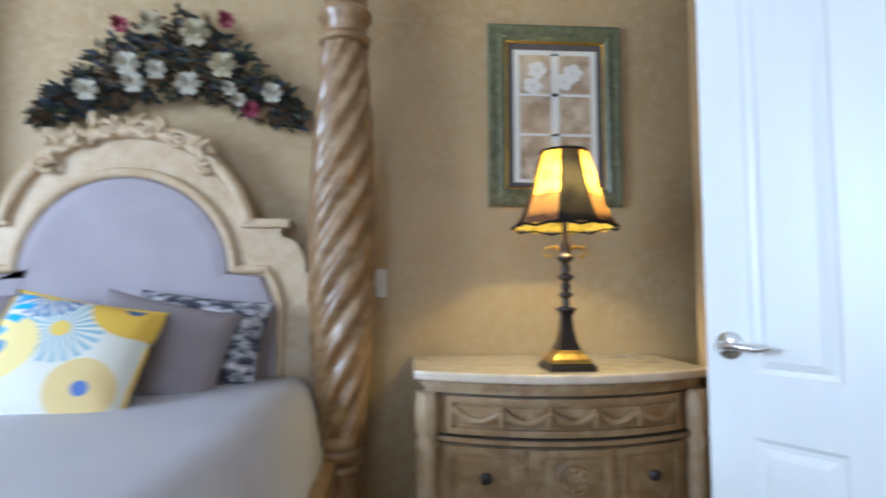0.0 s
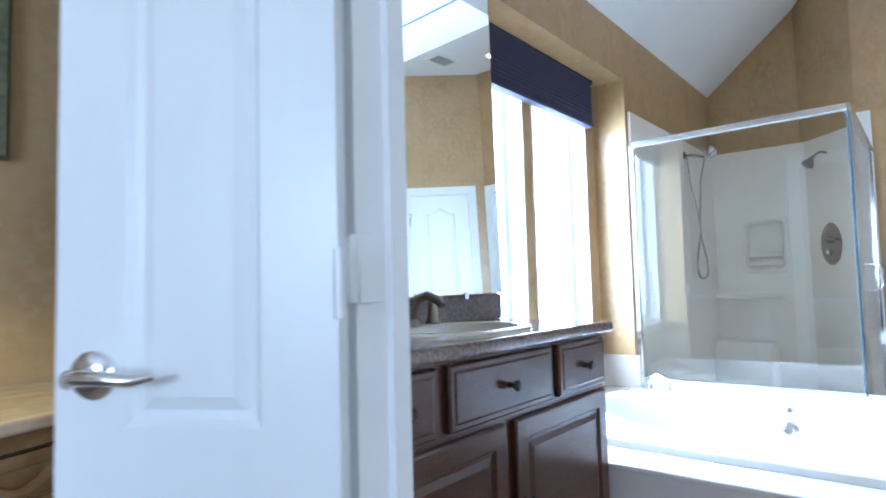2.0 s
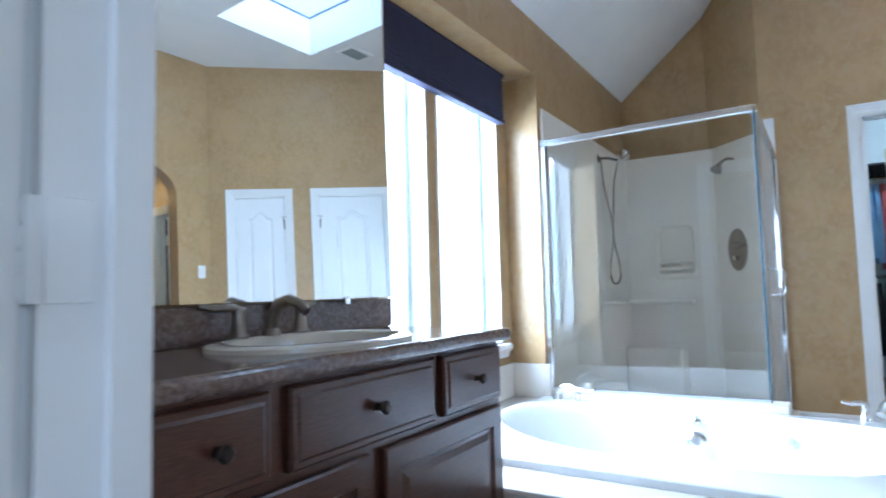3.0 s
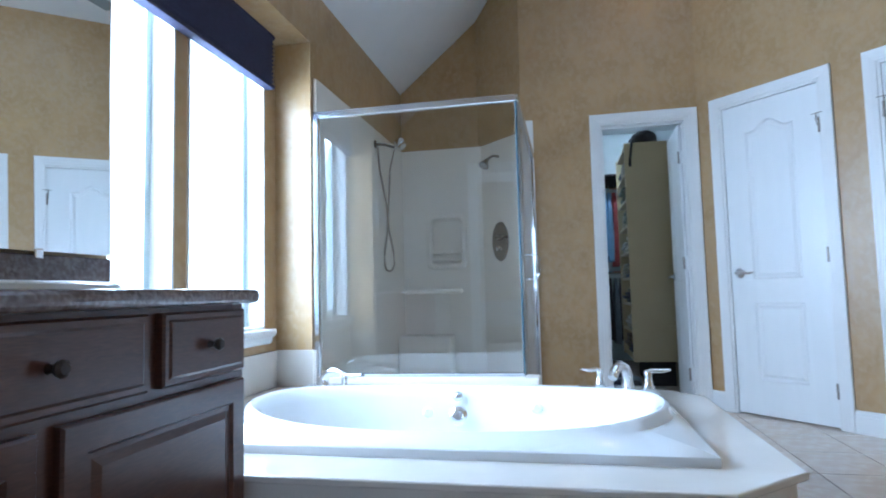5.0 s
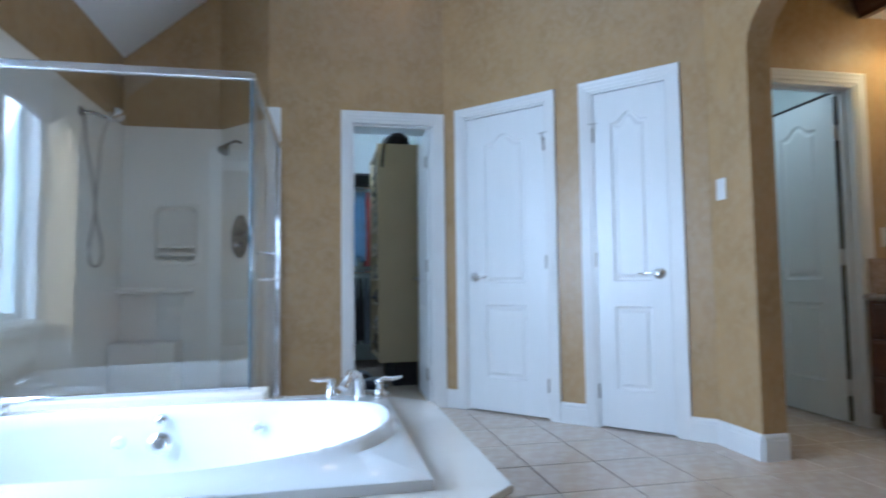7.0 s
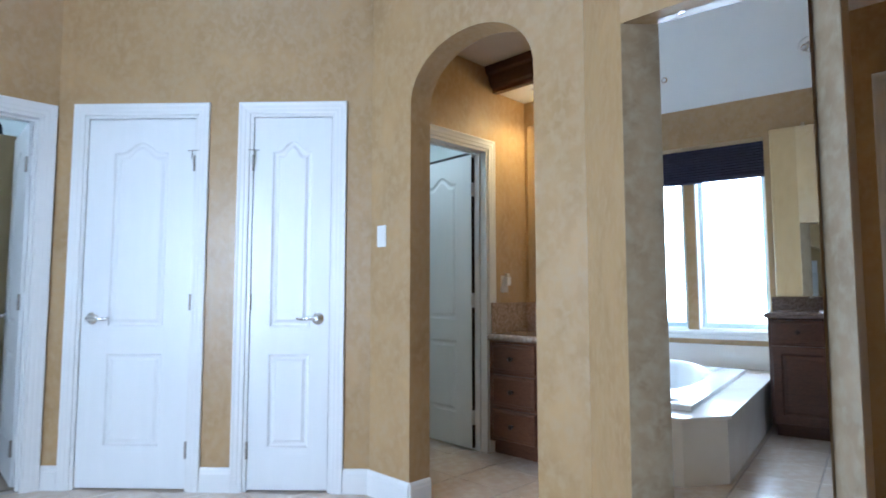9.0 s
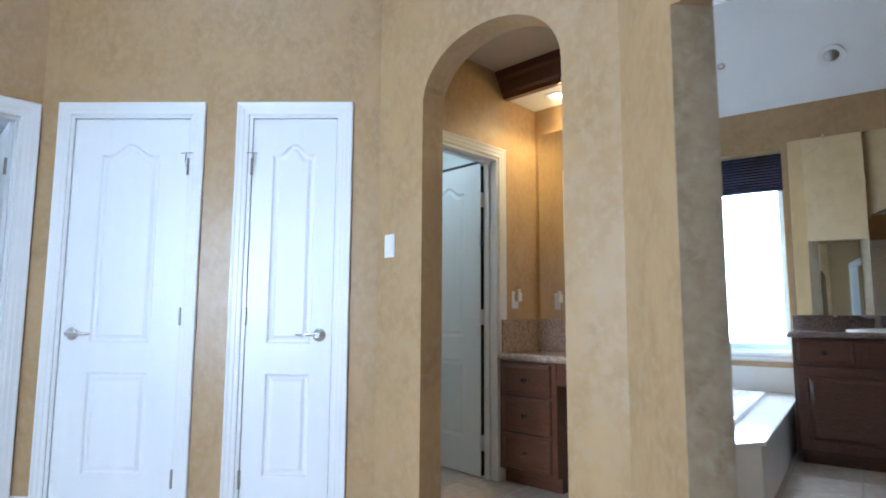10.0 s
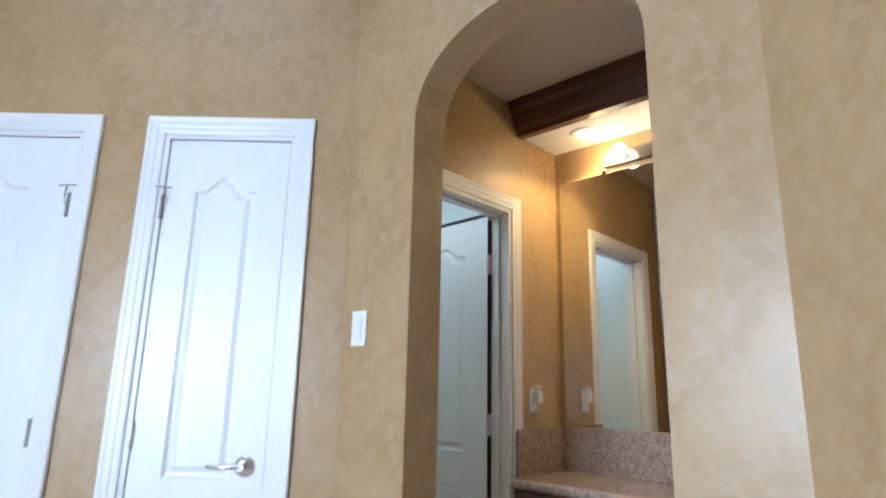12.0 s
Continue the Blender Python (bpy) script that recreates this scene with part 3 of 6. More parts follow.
deck_pts = [(2.445, 1.885), (2.445, 0.20), (2.645, -0.02), (3.74, -0.02), (3.90, 0.14), (3.90, 1.885)]
inset = [(2.47, 1.884), (2.47, 0.21), (2.655, 0.005), (3.73, 0.005), (3.875, 0.15), (3.875, 1.884)]
bm = bmesh.new()
prism(bm, deck_pts, deck_top - 0.022, deck_top, [(2.70, 1.84), (2.70, 0.22), (3.78, 0.22), (3.78, 1.84)])
top = part("deck_top", bm, CULTURED, tub_surround)
mod = top.modifiers.new("round", "BEVEL")
mod.width, mod.segments, mod.limit_method, mod.angle_limit = 0.006, 3, "ANGLE", radians(50)
for i, nm in enumerate(("front_panel", "corner_panel", "end_panel", "back_corner_panel", "back_panel")):
    (xa, ya), (xb, yb) = inset[i], inset[i + 1]
    d = Vector((xb - xa, yb - ya, 0))
    nrm = Vector((-d.y, d.x, 0)).normalized() * 0.012
    bm = bmesh.new()
    prism(bm, [(xa, ya), (xb, yb), (xb + nrm.x, yb + nrm.y), (xa + nrm.x, ya + nrm.y)], 0.0, deck_top - 0.022)
    part(nm, bm, CULTURED, tub_surround)

tub = thing("bathtub", "white oval acrylic jetted bathtub set into a deck", "bathtub")
bm = bmesh.new()
TX, TY, N = 3.235, 1.02, 72
rect = (2.65, 3.815, 0.185, 1.868)


def on_rect(c, s):
    k = min((rect[1] - TX) / max(abs(c), 1e-6) if c > 0 else (TX - rect[0]) / max(abs(c), 1e-6), (rect[3] - TY) / max(abs(s), 1e-6) if s > 0 else (TY - rect[2]) / max(abs(s), 1e-6))
    return TX + k * c, TY + k * s


def oval(a, ax, ay, p=0.86):
    c, s = math.cos(a), math.sin(a)
    return TX + ax * math.copysign(abs(c) ** p, c), TY + ay * math.copysign(abs(s) ** p, s)


angs = sorted({2 * math.pi * i / N for i in range(N)} | {math.atan2(y - TY, x - TX) % (2 * math.pi) for x in rect[:2] for y in rect[2:]})
rings = []
for z in (deck_top - 0.0, lip - 0.004):
    rings.append([bm.verts.new((*on_rect(math.cos(a), math.sin(a)), z)) for a in angs])
rings.append([bm.verts.new((TX + (on_rect(math.cos(a), math.sin(a))[0] - TX) * 0.992, TY + (on_rect(math.cos(a), math.sin(a))[1] - TY) * 0.992, lip)) for a in angs])
swell = lambda a: 0.028 * abs(math.sin(a)) ** 3
for ax, ay, dz, use in ((0.505, 0.815, 0.0, 0.3), (0.475, 0.80, 0.012, 1.0), (0.455, 0.785, 0.018, 1.0), (0.435, 0.765, 0.008, 1.0), (0.415, 0.74, -0.03, 0.6), (0.385, 0.68, -0.14, 0.2), (0.355, 0.62, -0.26, 0), (0.32, 0.56, -0.32, 0), (0.24, 0.46, -0.345, 0)):
    rings.append([bm.verts.new((*oval(a, ax, ay), lip + dz + use * swell(a))) for a in angs])
for a, b in zip(rings, rings[1:]):
    for i in range(len(angs)):
        j = (i + 1) % len(angs)
        bm.faces.new((a[i], a[j], b[j], b[i]))
bm.faces.new(rings[-1])
part("shell", bm, ACRYLIC, tub, smooth=True)


def disc_on(parent, name, x, y, z, r, mat, facing=(-1, 0, 0.25), label=""):
    bm = bmesh.new()
    lathe(bm, [(r, 0), (r, 0.006), (r * 0.8, 0.012), (r * 0.45, 0.014), (r * 0.4, 0.009)], 20)
    ob = part(name, bm, mat, parent, label, True)
    ob.matrix_basis = Matrix.Translation((x, y, z)) @ Vector(facing).to_track_quat("Z", "Y").to_matrix().to_4x4()
    return ob


disc_on(tub, "overflow_drain", 3.600, 1.055, 0.295, 0.042, SATIN, label="round chrome overflow plate")
disc_on(tub, "air_control", 3.640, 1.06, 0.375, 0.022, SATIN, (-1, 0, 0.5), "small chrome air control")
for yy, xx, zz in ((1.195, 3.595, 0.31), (0.705, 3.60, 0.335)):
    disc_on(tub, "jet", xx, yy, zz, 0.024, ACRYLIC)


def tap_lever(parent, x, y, z, ang, mat):
    bm = bmesh.new()
    lathe(bm, [(0.026, 0), (0.026, 0.006), (0.020, 0.012), (0.015, 0.05), (0.017, 0.066), (0.012, 0.074)], 18, (x, y, z))
    c, s = math.cos(radians(ang)), math.sin(radians(ang))
    tube(bm, [(x - 0.015 * c, y - 0.015 * s, z + 0.068), (x + 0.02 * c, y + 0.02 * s, z + 0.078), (x + 0.06 * c, y + 0.06 * s, z + 0.076), (x + 0.095 * c, y + 0.095 * s, z + 0.084)], 0.011, 10, [0.8, 1, 0.85, 0.6])
    return part("handle", bm, mat, parent, "lever tap handle", True)


filler = thing("tub_faucet", "chrome roman tub spout with two lever handles", "faucet")
bm = bmesh.new()
tube(bm, [(3.79, 0.30, lip), (3.79, 0.30, lip + 0.055), (3.775, 0.31, lip + 0.085), (3.735, 0.335, lip + 0.10), (3.69, 0.36, lip + 0.085), (3.665, 0.375, lip + 0.055)], 0.024, 14, [1.2, 1, 0.95, 0.95, 0.9, 0.85])
part("spout", bm, SATIN, filler, "", True)
tap_lever(filler, 3.80, 0.42, lip, 120, SATIN)
tap_lever(filler, 3.74, 0.215, lip, -95, SATIN)
hand_shower = thing("tub_hand_shower", "chrome hand shower and lever on the tub rim", "hand shower")
bm = bmesh.new()
lathe(bm, [(0.028, 0), (0.024, 0.02), (0.02, 0.04)], 16, (3.74, 1.76, lip))
tube(bm, [(3.74, 1.76, lip + 0.03), (3.73, 1.73, lip + 0.065), (3.72, 1.69, lip + 0.075), (3.71, 1.64, lip + 0.066)], 0.02, 12, [0.9, 1, 1.1, 0.6])
part("wand", bm, SATIN, hand_shower, "", True)
tap_lever(hand_shower, 3.77, 1.66, lip - 0.03, -100, SATIN)

# low splash along the window wall behind the tub
splash = thing("tub_splash", "cream cultured-marble splash above the tub deck", "splash", kind="structure")
block("splash_panel", 2.457, 3.883, 2.078, 2.094, deck_top + 0.001, 0.565, CULTURED, splash, bevel=0.004)
block("splash_return", 3.883, 3.899, 1.874, 2.094, deck_top + 0.001, 0.565, CULTURED, splash, bevel=0.004)
block("splash_return", 2.457, 2.473, 1.874, 2.078, deck_top + 0.001, 0.565, CULTURED, splash, bevel=0.004)
block("splash_front", 3.883, 3.928, 1.858, 1.874, deck_top + 0.001, 0.565, CULTURED, splash, bevel=0.004)
block("bay_deck", 2.457, 3.899, 1.886, 2.09, deck_top - 0.022, deck_top, CULTURED, splash, bevel=0.0)

# ---- shower ----
shower = thing("shower_surround", "bone fibreglass shower surround with moulded soap niche", "shower surround")
ST = 2.05
block("window_side_panel", 3.93, XB - 0.002, 1.866, 1.8865, 0.0, ST, SURROUND, shower, bevel=0.006)
bm = bmesh.new()
cells(bm, [1.168, 1.372, 1.624, 1.866], [0.0, 1.085, 1.448, ST], lambda u, v: not (1.372 < u < 1.624 and 1.085 < v < 1.448), lambda u, v, w: Vector((XB - 0.06 + w, u, v)), 0.046)
part("back_panel", bm, SURROUND, shower)
block("niche_back", XB - 0.0135, XB - 0.002, 1.34, 1.656, 1.05, 1.48, SURROUND, shower, bevel=0.0)
block("seat", XB - 0.30, XB - 0.0605, 1.44, 1.8655, 0.0605, 0.51, SURROUND, shower, "moulded corner seat", bevel=0.02)
vp = block("valve_side_panel", 0.03, 0.557, -0.021, -0.0015, 0.0, ST, SURROUND, shower, bevel=0.006)
ANG_V = math.degrees(math.atan2(0.83 - 1.22, 5.38 - XB))
vp.matrix_basis = pose(XB, 1.22, 0, 0, 0, ANG_V)
block("edge_flange", 5.352, 5.3785, 0.745, 0.832, 0.0, 2.13, TRIM, shower, bevel=0.006)
block("pan", 4.05, XB - 0.06, 0.80, 1.866, 0.0, 0.06, SURROUND, shower, bevel=0.01)
block("ledge", XB - 0.16, XB - 0.06, 1.37, 1.866, 0.845, 0.875, SURROUND, shower, bevel=0.012)
bm = bmesh.new()


def round_rect(y0, y1, z0, z1, r, n=6):
    pts = []
    for cy, cz, a0 in ((y1 - r, z0 + r, -90), (y1 - r, z1 - r, 0), (y0 + r, z1 - r, 90), (y0 + r, z0 + r, 180)):
        for i in range(n + 1):
            a = radians(a0 + 90 * i / n)
            pts.append((cy + r * math.cos(a), cz + r * math.sin(a)))
    return pts


prev = None
FX = XB - 0.06
for d, x in ((0, FX + 0.001), (0.006, FX - 0.012), (0.028, FX - 0.014), (0.036, FX - 0.004), (0.044, FX + 0.03)):
    ring = [bm.verts.new((x, y, z)) for y, z in round_rect(1.328 + d, 1.668 - d, 1.041 + d, 1.492 - d, 0.05)]
    if prev:
        for i in range(len(ring)):
            j = (i + 1) % len(ring)
            bm.faces.new((prev[i], prev[j], ring[j], ring[i]))
    prev = ring
niche = part("soap_niche", bm, SURROUND, shower, "raised rim round the soap niche", True)
for z in (1.165, 1.105):
    block("niche_shelf", FX - 0.022, FX + 0.045, 1.373, 1.623, z, z + 0.028, SURROUND, niche, bevel=0.010)

curb = thing("shower_curb", "bone fibreglass shower curb behind the tub", "shower curb")
block("curb_tub_side", 3.902, 4.06, 0.70, 1.866, 0.0, 0.418, SURROUND, curb, bevel=0.01)
block("curb_door_side", 4.06, 5.36, 0.70, 0.80, 0.0, 0.14, SURROUND, curb, bevel=0.01)
enclosure = thing("shower_enclosure", "chrome-framed clear glass shower enclosure", "shower enclosure")
GA, GB, GC = Vector((3.968, 0.777, 0)), Vector((3.918, 1.862, 0)), Vector((5.34, 0.76, 0))


def bar(name, a, b, w, h, mat, parent, label=""):
    """A rectangular rail from a to b."""
    a, b = Vector(a), Vector(b)
    bm = bmesh.new()
    cuboid(bm, -w / 2, w / 2, -h / 2, h / 2, 0, (b - a).length, 0.003, 1)
    ob = part(name, bm, mat, parent, label)
    ob.matrix_basis = Matrix.Translation(a) @ (b - a).to_track_quat("Z", "Y").to_matrix().to_4x4()
    return ob


Z1 = 1.852
for a, b, nm in ((GA, GB, "fixed_glass"), (GA, GC, "door_glass")):
    d = (b - a).normalized()
    up = Vector((0, 0, 1))
    zl = 0.42 if nm == "fixed_glass" else 0.15
    bar("top_rail", a + up * Z1, b + up * (Z1 - (0.02 if nm == "fixed_glass" else 0)), 0.032, 0.036, SATIN, enclosure)
    bar("bottom_rail", a + up * (zl + 0.008), b + up * (zl + 0.008), 0.02, 0.02, CHROME, enclosure)
    bm = bmesh.new()
    prism(bm, [((a + d * 0.01).x, (a + d * 0.01).y), ((b - d * 0.01).x, (b - d * 0.01).y), ((b - d * 0.01).x - d.y * 0.006, (b - d * 0.01).y + d.x * 0.006), ((a + d * 0.01).x - d.y * 0.006, (a + d * 0.01).y + d.x * 0.006)], zl + 0.01, Z1 - 0.01)
    g = part(nm, bm, SHOWER_GLASS, enclosure, "clear glass sheet")
    g.visible_shadow = False
EDGE = material("blue_green_glass_edge", (0.07, 0.12, 0.15), 0.1, mottle=(0.06, 0.10, 0.13), scale=8, coat=0.5)
for p, zl, w, mt in ((GA, 0.42, 0.012, EDGE), (GB, 0.42, 0.03, CHROME), (GC, 0.14, 0.022, CHROME), (GA + (GC - GA) * 0.12, 0.15, 0.012, NICKEL)):
    bar("post", (p.x, p.y, zl), (p.x, p.y, Z1), w, w, mt, enclosure)
hx = GA + (GC - GA) * 0.46
bm = bmesh.new()
tube(bm, [(hx.x, hx.y, 0.92), (hx.x, hx.y - 0.05, 0.925), (hx.x, hx.y - 0.06, 0.95), (hx.x, hx.y - 0.06, 1.04), (hx.x, hx.y - 0.05, 1.065), (hx.x, hx.y, 1.07)], 0.008, 10)
part("pull_handle", bm, CHROME, enclosure, "small chrome loop pull", True)

hs = thing("hand_shower", "chrome hand shower with a looped hose", "hand shower")
bm = bmesh.new()
lathe(bm, [(0.03, 0), (0.03, 0.006), (0.012, 0.012)], 16)
bmesh.ops.transform(bm, matrix=Matrix.Translation((4.97, 1.866, 1.935)) @ Matrix.Rotation(radians(90), 4, "X"), verts=bm.verts)
tube(bm, [(4.97, 1.86, 1.935), (5.0, 1.80, 1.935), (5.03, 1.74, 1.915)], 0.010, 10)
part("arm", bm, AGED, hs, "", True)
bm = bmesh.new()
lathe(bm, [(0.014, -0.09), (0.015, -0.03), (0.03, 0.0), (0.047, 0.02), (0.047, 0.032), (0.03, 0.036)], 18)
bmesh.ops.transform(bm, matrix=Matrix.Translation((5.10, 1.72, 1.95)) @ Matrix.Rotation(radians(60), 4, "Y"), verts=bm.verts)
part("spray_head", bm, CHROME, hs, "", True)
bm = bmesh.new()
tube(bm, [(5.03, 1.74, 1.90), (5.03, 1.775, 1.75), (5.03, 1.79, 1.5), (5.03, 1.80, 1.3), (5.03, 1.825, 1.15), (5.03, 1.825, 1.06), (5.03, 1.81, 1.02), (5.03, 1.79, 1.01), (5.03, 1.77, 1.02), (5.03, 1.753, 1.06), (5.03, 1.758, 1.15), (5.02, 1.785, 1.3), (5.01, 1.80, 1.5), (4.99, 1.84, 1.75), (4.98, 1.85, 1.92)], 0.007, 8)
part("hose", bm, NICKEL, hs, "", True)
rain = thing("wall_shower", "brushed nickel shower head on a short arm", "shower", pose(5.57, 1.015, 1.915, 0, 0, ANG_V))
bm = bmesh.new()
tube(bm, [(0, -0.02, 0), (0, -0.07, 0.005), (0, -0.11, -0.015), (0, -0.135, -0.04)], 0.010, 10)
part("arm", bm, AGED, rain, "", True)
bm = bmesh.new()
lathe(bm, [(0.014, 0.03), (0.02, 0.0), (0.04, -0.03), (0.042, -0.045), (0.03, -0.05)], 18)
bmesh.ops.transform(bm, matrix=Matrix.Translation((0, -0.15, -0.055)) @ Matrix.Rotation(radians(-35), 4, "X"), verts=bm.verts)
part("spray_head", bm, AGED, rain, "", True)
valve = thing("shower_valve", "oval brushed nickel shower valve plate with lever", "shower valve", pose(5.575, 1.02, 1.24, 0, 0, ANG_V))
bm = bmesh.new()
lathe(bm, [(0.085, 0), (0.083, 0.006), (0.06, 0.012), (0.03, 0.014)], 32)
bmesh.ops.transform(bm, matrix=Matrix.Translation((0, -0.021, 0)) @ Matrix.Rotation(radians(90), 4, "X") @ Matrix.Diagonal((1.2, 1.85, 1, 1)), verts=bm.verts)
part("plate", bm, AGED, valve, "", True)
bm = bmesh.new()
lathe(bm, [(0.028, 0), (0.026, 0.03), (0.018, 0.045)], 16)
bmesh.ops.transform(bm, matrix=Matrix.Translation((0, -0.03, 0.03)) @ Matrix.Rotation(radians(90), 4, "X"), verts=bm.verts)
tube(bm, [(0, -0.065, 0.03), (0.04, -0.07, 0.035), (0.08, -0.065, 0.03)], 0.009, 8)
part("lever", bm, AGED, valve, "", True)
bm = bmesh.new()
lathe(bm, [(0.02, 0), (0.018, 0.025), (0.012, 0.03)], 16)
bmesh.ops.transform(bm, matrix=Matrix.Translation((0, -0.03, -0.06)) @ Matrix.Rotation(radians(90), 4, "X"), verts=bm.verts)
part("diverter_knob", bm, CHROME, valve, "", True)

# ---- cabinets ----


def raised_panel(w, h, thick=0.02, border=0.06, flat=False):
    """A cabinet front in its own frame: x across, z up, face at y = -thick."""
    bm = bmesh.new()
    steps = [(0, 0), (0, -thick + 0.005), (0.005, -thick)]
    if flat:
        steps += [(0.016, -thick), (0.022, -thick - 0.004)]
    else:
        steps += [(border, -thick), (border + 0.006, -thick + 0.008), (border + 0.016, -thick + 0.008), (border + 0.034, -thick + 0.001)]
    prev = None
    for d, y in steps:
        ring = [bm.verts.new(c) for c in ((d, y, d), (w - d, y, d), (w - d, y, h - d), (d, y, h - d))]
        if prev:
            for i in range(4):
                bm.faces.new((prev[i], prev[(i + 1) % 4], ring[(i + 1) % 4], ring[i]))
        else:
            bm.faces.new(ring)
        prev = ring
    bm.faces.new(prev)
    return bm


def knob(parent, x, z, y=-0.02, mat=None):
    bm = bmesh.new()
    lathe(bm, [(0.010, 0), (0.008, 0.004), (0.006, 0.014), (0.014, 0.020), (0.016, 0.027), (0.010, 0.033)], 14)
    bmesh.ops.transform(bm, matrix=Matrix.Translation((x, y, z)) @ Matrix.Rotation(radians(90), 4, "X"), verts=bm.verts)
    return part("knob", bm, mat or BRONZE, parent, "dark bronze knob", True)


def front(cab, name, x0, x1, z0, z1, mat, flat=False, knob_at=None, y=0.0):
    ob = part(name, raised_panel(x1 - x0, z1 - z0, flat=flat, border=0.055), mat, cab)
    ob.matrix_basis = pose(x0, y, z0)
    if knob_at:
        knob(ob, *knob_at, -0.024 if flat else -0.02)
    return ob


vanity = thing("bath_vanity", "dark cherry raised-panel vanity cabinet beneath a granite top", "vanity cabinet", pose(0, 1.432, 0))
bm = bmesh.new()
cuboid(bm, 1.092, 2.42, 0.0, 0.45, 0.085, 0.834)
part("body", bm, WOOD, vanity)
block("toe_kick", 1.092, 2.40, 0.06, 0.44, 0.0, 0.085, WOOD, vanity)
front(vanity, "drawer", 1.12, 1.49, 0.662, 0.822, WOOD, True, (0.25, 0.08))
front(vanity, "drawer", 1.535, 2.03, 0.662, 0.822, WOOD, True, (0.25, 0.08))
front(vanity, "drawer", 2.075, 2.40, 0.662, 0.822, WOOD, True, (0.16, 0.08))
front(vanity, "cabinet_door", 1.20, 1.775, 0.10, 0.64, WOOD, False, (0.545, 0.32))
front(vanity, "cabinet_door", 1.82, 2.40, 0.10, 0.64, WOOD, False, (0.03, 0.32))


def worktop(name, x0, x1, y0, y1, z0, z1, mat, label, hole=None):
    """A stone top with a rounded nose along its low-y edge and an optional oval cut-out."""
    bm = bmesh.new()
    pts = [(x0, y0), (x1, y0), (x1, y1), (x0, y1)]
    prism(bm, pts, z0, z1, hole)
    top_ob = thing(name, label, "countertop")
    ob = part("slab", bm, mat, top_ob)
    mod = ob.modifiers.new("round", "BEVEL")
    mod.width, mod.segments, mod.limit_method, mod.angle_limit = (z1 - z0) * 0.42, 4, "ANGLE", radians(80)
    return top_ob


SX, SY = 1.83, 1.635
oval_pts = [(SX + 0.255 * math.cos(2 * math.pi * i / 40), SY + 0.185 * math.sin(2 * math.pi * i / 40)) for i in range(40)]
granite = worktop("granite_countertop", 1.09, 2.445, 1.388, 1.886, 0.835, 0.873, GRANITE, "polished brown granite vanity top with a rounded edge", oval_pts)
block("backsplash", 1.092, 2.445, 1.866, 1.887, 0.874, 0.972, GRANITE, granite, bevel=0.003)
PORCELAIN = material("bone_porcelain", (0.78, 0.74, 0.66), 0.07, mottle=(0.76, 0.72, 0.64), scale=4, coat=0.3)
sink = thing("sink", "oval bone porcelain drop-in sink in granite", "sink", pose(SX, SY, 0.873))
bm = bmesh.new()
rings = []
for ax, ay, z in ((0.29, 0.215, 0.0), (0.289, 0.214, 0.009), (0.28, 0.206, 0.015), (0.25, 0.172, 0.016), (0.235, 0.16, 0.008), (0.21, 0.14, -0.05), (0.16, 0.1, -0.11), (0.06, 0.04, -0.135)):
    rings.append([bm.verts.new((ax * math.cos(2 * math.pi * i / 48), ay * math.sin(2 * math.pi * i / 48) - (0.012 if ax < 0.27 else 0), z)) for i in range(48)])
for a, b in zip(rings, rings[1:]):
    for i in range(48):
        bm.faces.new((a[i], a[(i + 1) % 48], b[(i + 1) % 48], b[i]))
bm.faces.new(rings[-1])
part("basin", bm, PORCELAIN, sink, "", True)
disc_on(sink, "drain", 0, -0.012, -0.134, 0.022, NICKEL, (0, 0, 1))
tap = thing("sink_faucet", "brushed nickel widespread sink faucet with two levers", "faucet", pose(SX, 1.80, 0.888))
bm = bmesh.new()
lathe(bm, [(0.026, 0), (0.024, 0.012), (0.018, 0.02)], 16)
tube(bm, [(0, 0, 0.01), (0, -0.005, 0.05), (0, -0.03, 0.085), (0, -0.07, 0.095), (0, -0.11, 0.08), (0, -0.13, 0.062)], 0.017, 12, [1.1, 1, 0.95, 0.9, 0.8, 0.75])
part("spout", bm, NICKEL, tap, "", True)
for dx, ang in ((-0.105, 160), (0.105, 20)):
    tap_lever(tap, dx, 0, 0, ang, NICKEL)


def mirror(name, x0, x1, z0, z1, m, label):
    t = thing(name, label, "mirror", m)
    bm = bmesh.new()
    prism(bm, [(x0, 0), (x1, 0), (x1, -0.006), (x0, -0.006)], z0, z1)
    part("mirror_glass", bm, MIRROR, t)
    for x in (x0 + 0.18 * (x1 - x0), x1 - 0.18 * (x1 - x0)):
        for z, k in ((z0, -1), (z1, 1)):
            bm = bmesh.new()
            cuboid(bm, x - 0.012, x + 0.012, -0.010, 0.0, min(z, z + 0.014 * k) - 0.006, max(z, z + 0.014 * k) + 0.006 - 0.012 * (k > 0) * 0, 0.003)
            part("mirror_clip", bm, CHROME, t, "small chrome mirror clip")
    return t


mirror("vanity_mirror", -0.644, 0.646, 0.978, 2.285, pose(1.764, 1.833, 0, -1.3, 0, -1.05), "large frameless wall mirror above the granite vanity")
pier_mirror = mirror("tall_mirror", -0.205, 0.205, 0.0, 1.946, pose(2.095, -1.478, 0, 0.6, 0, 184.2), "tall narrow frameless mirror clipped to the pier")
for x, z in ((0.192, 1.74), (-0.192, 1.74)):
    bm = bmesh.new()
    lathe(bm, [(0.010, 0), (0.010, 0.006), (0.006, 0.009)], 12)
    bmesh.ops.transform(bm, matrix=Matrix.Translation((x, 0, z)) @ Matrix.Rotation(radians(90), 4, "X"), verts=bm.verts)
    part("mirror_button", bm, CHROME, pier_mirror, "round clear mirror button")
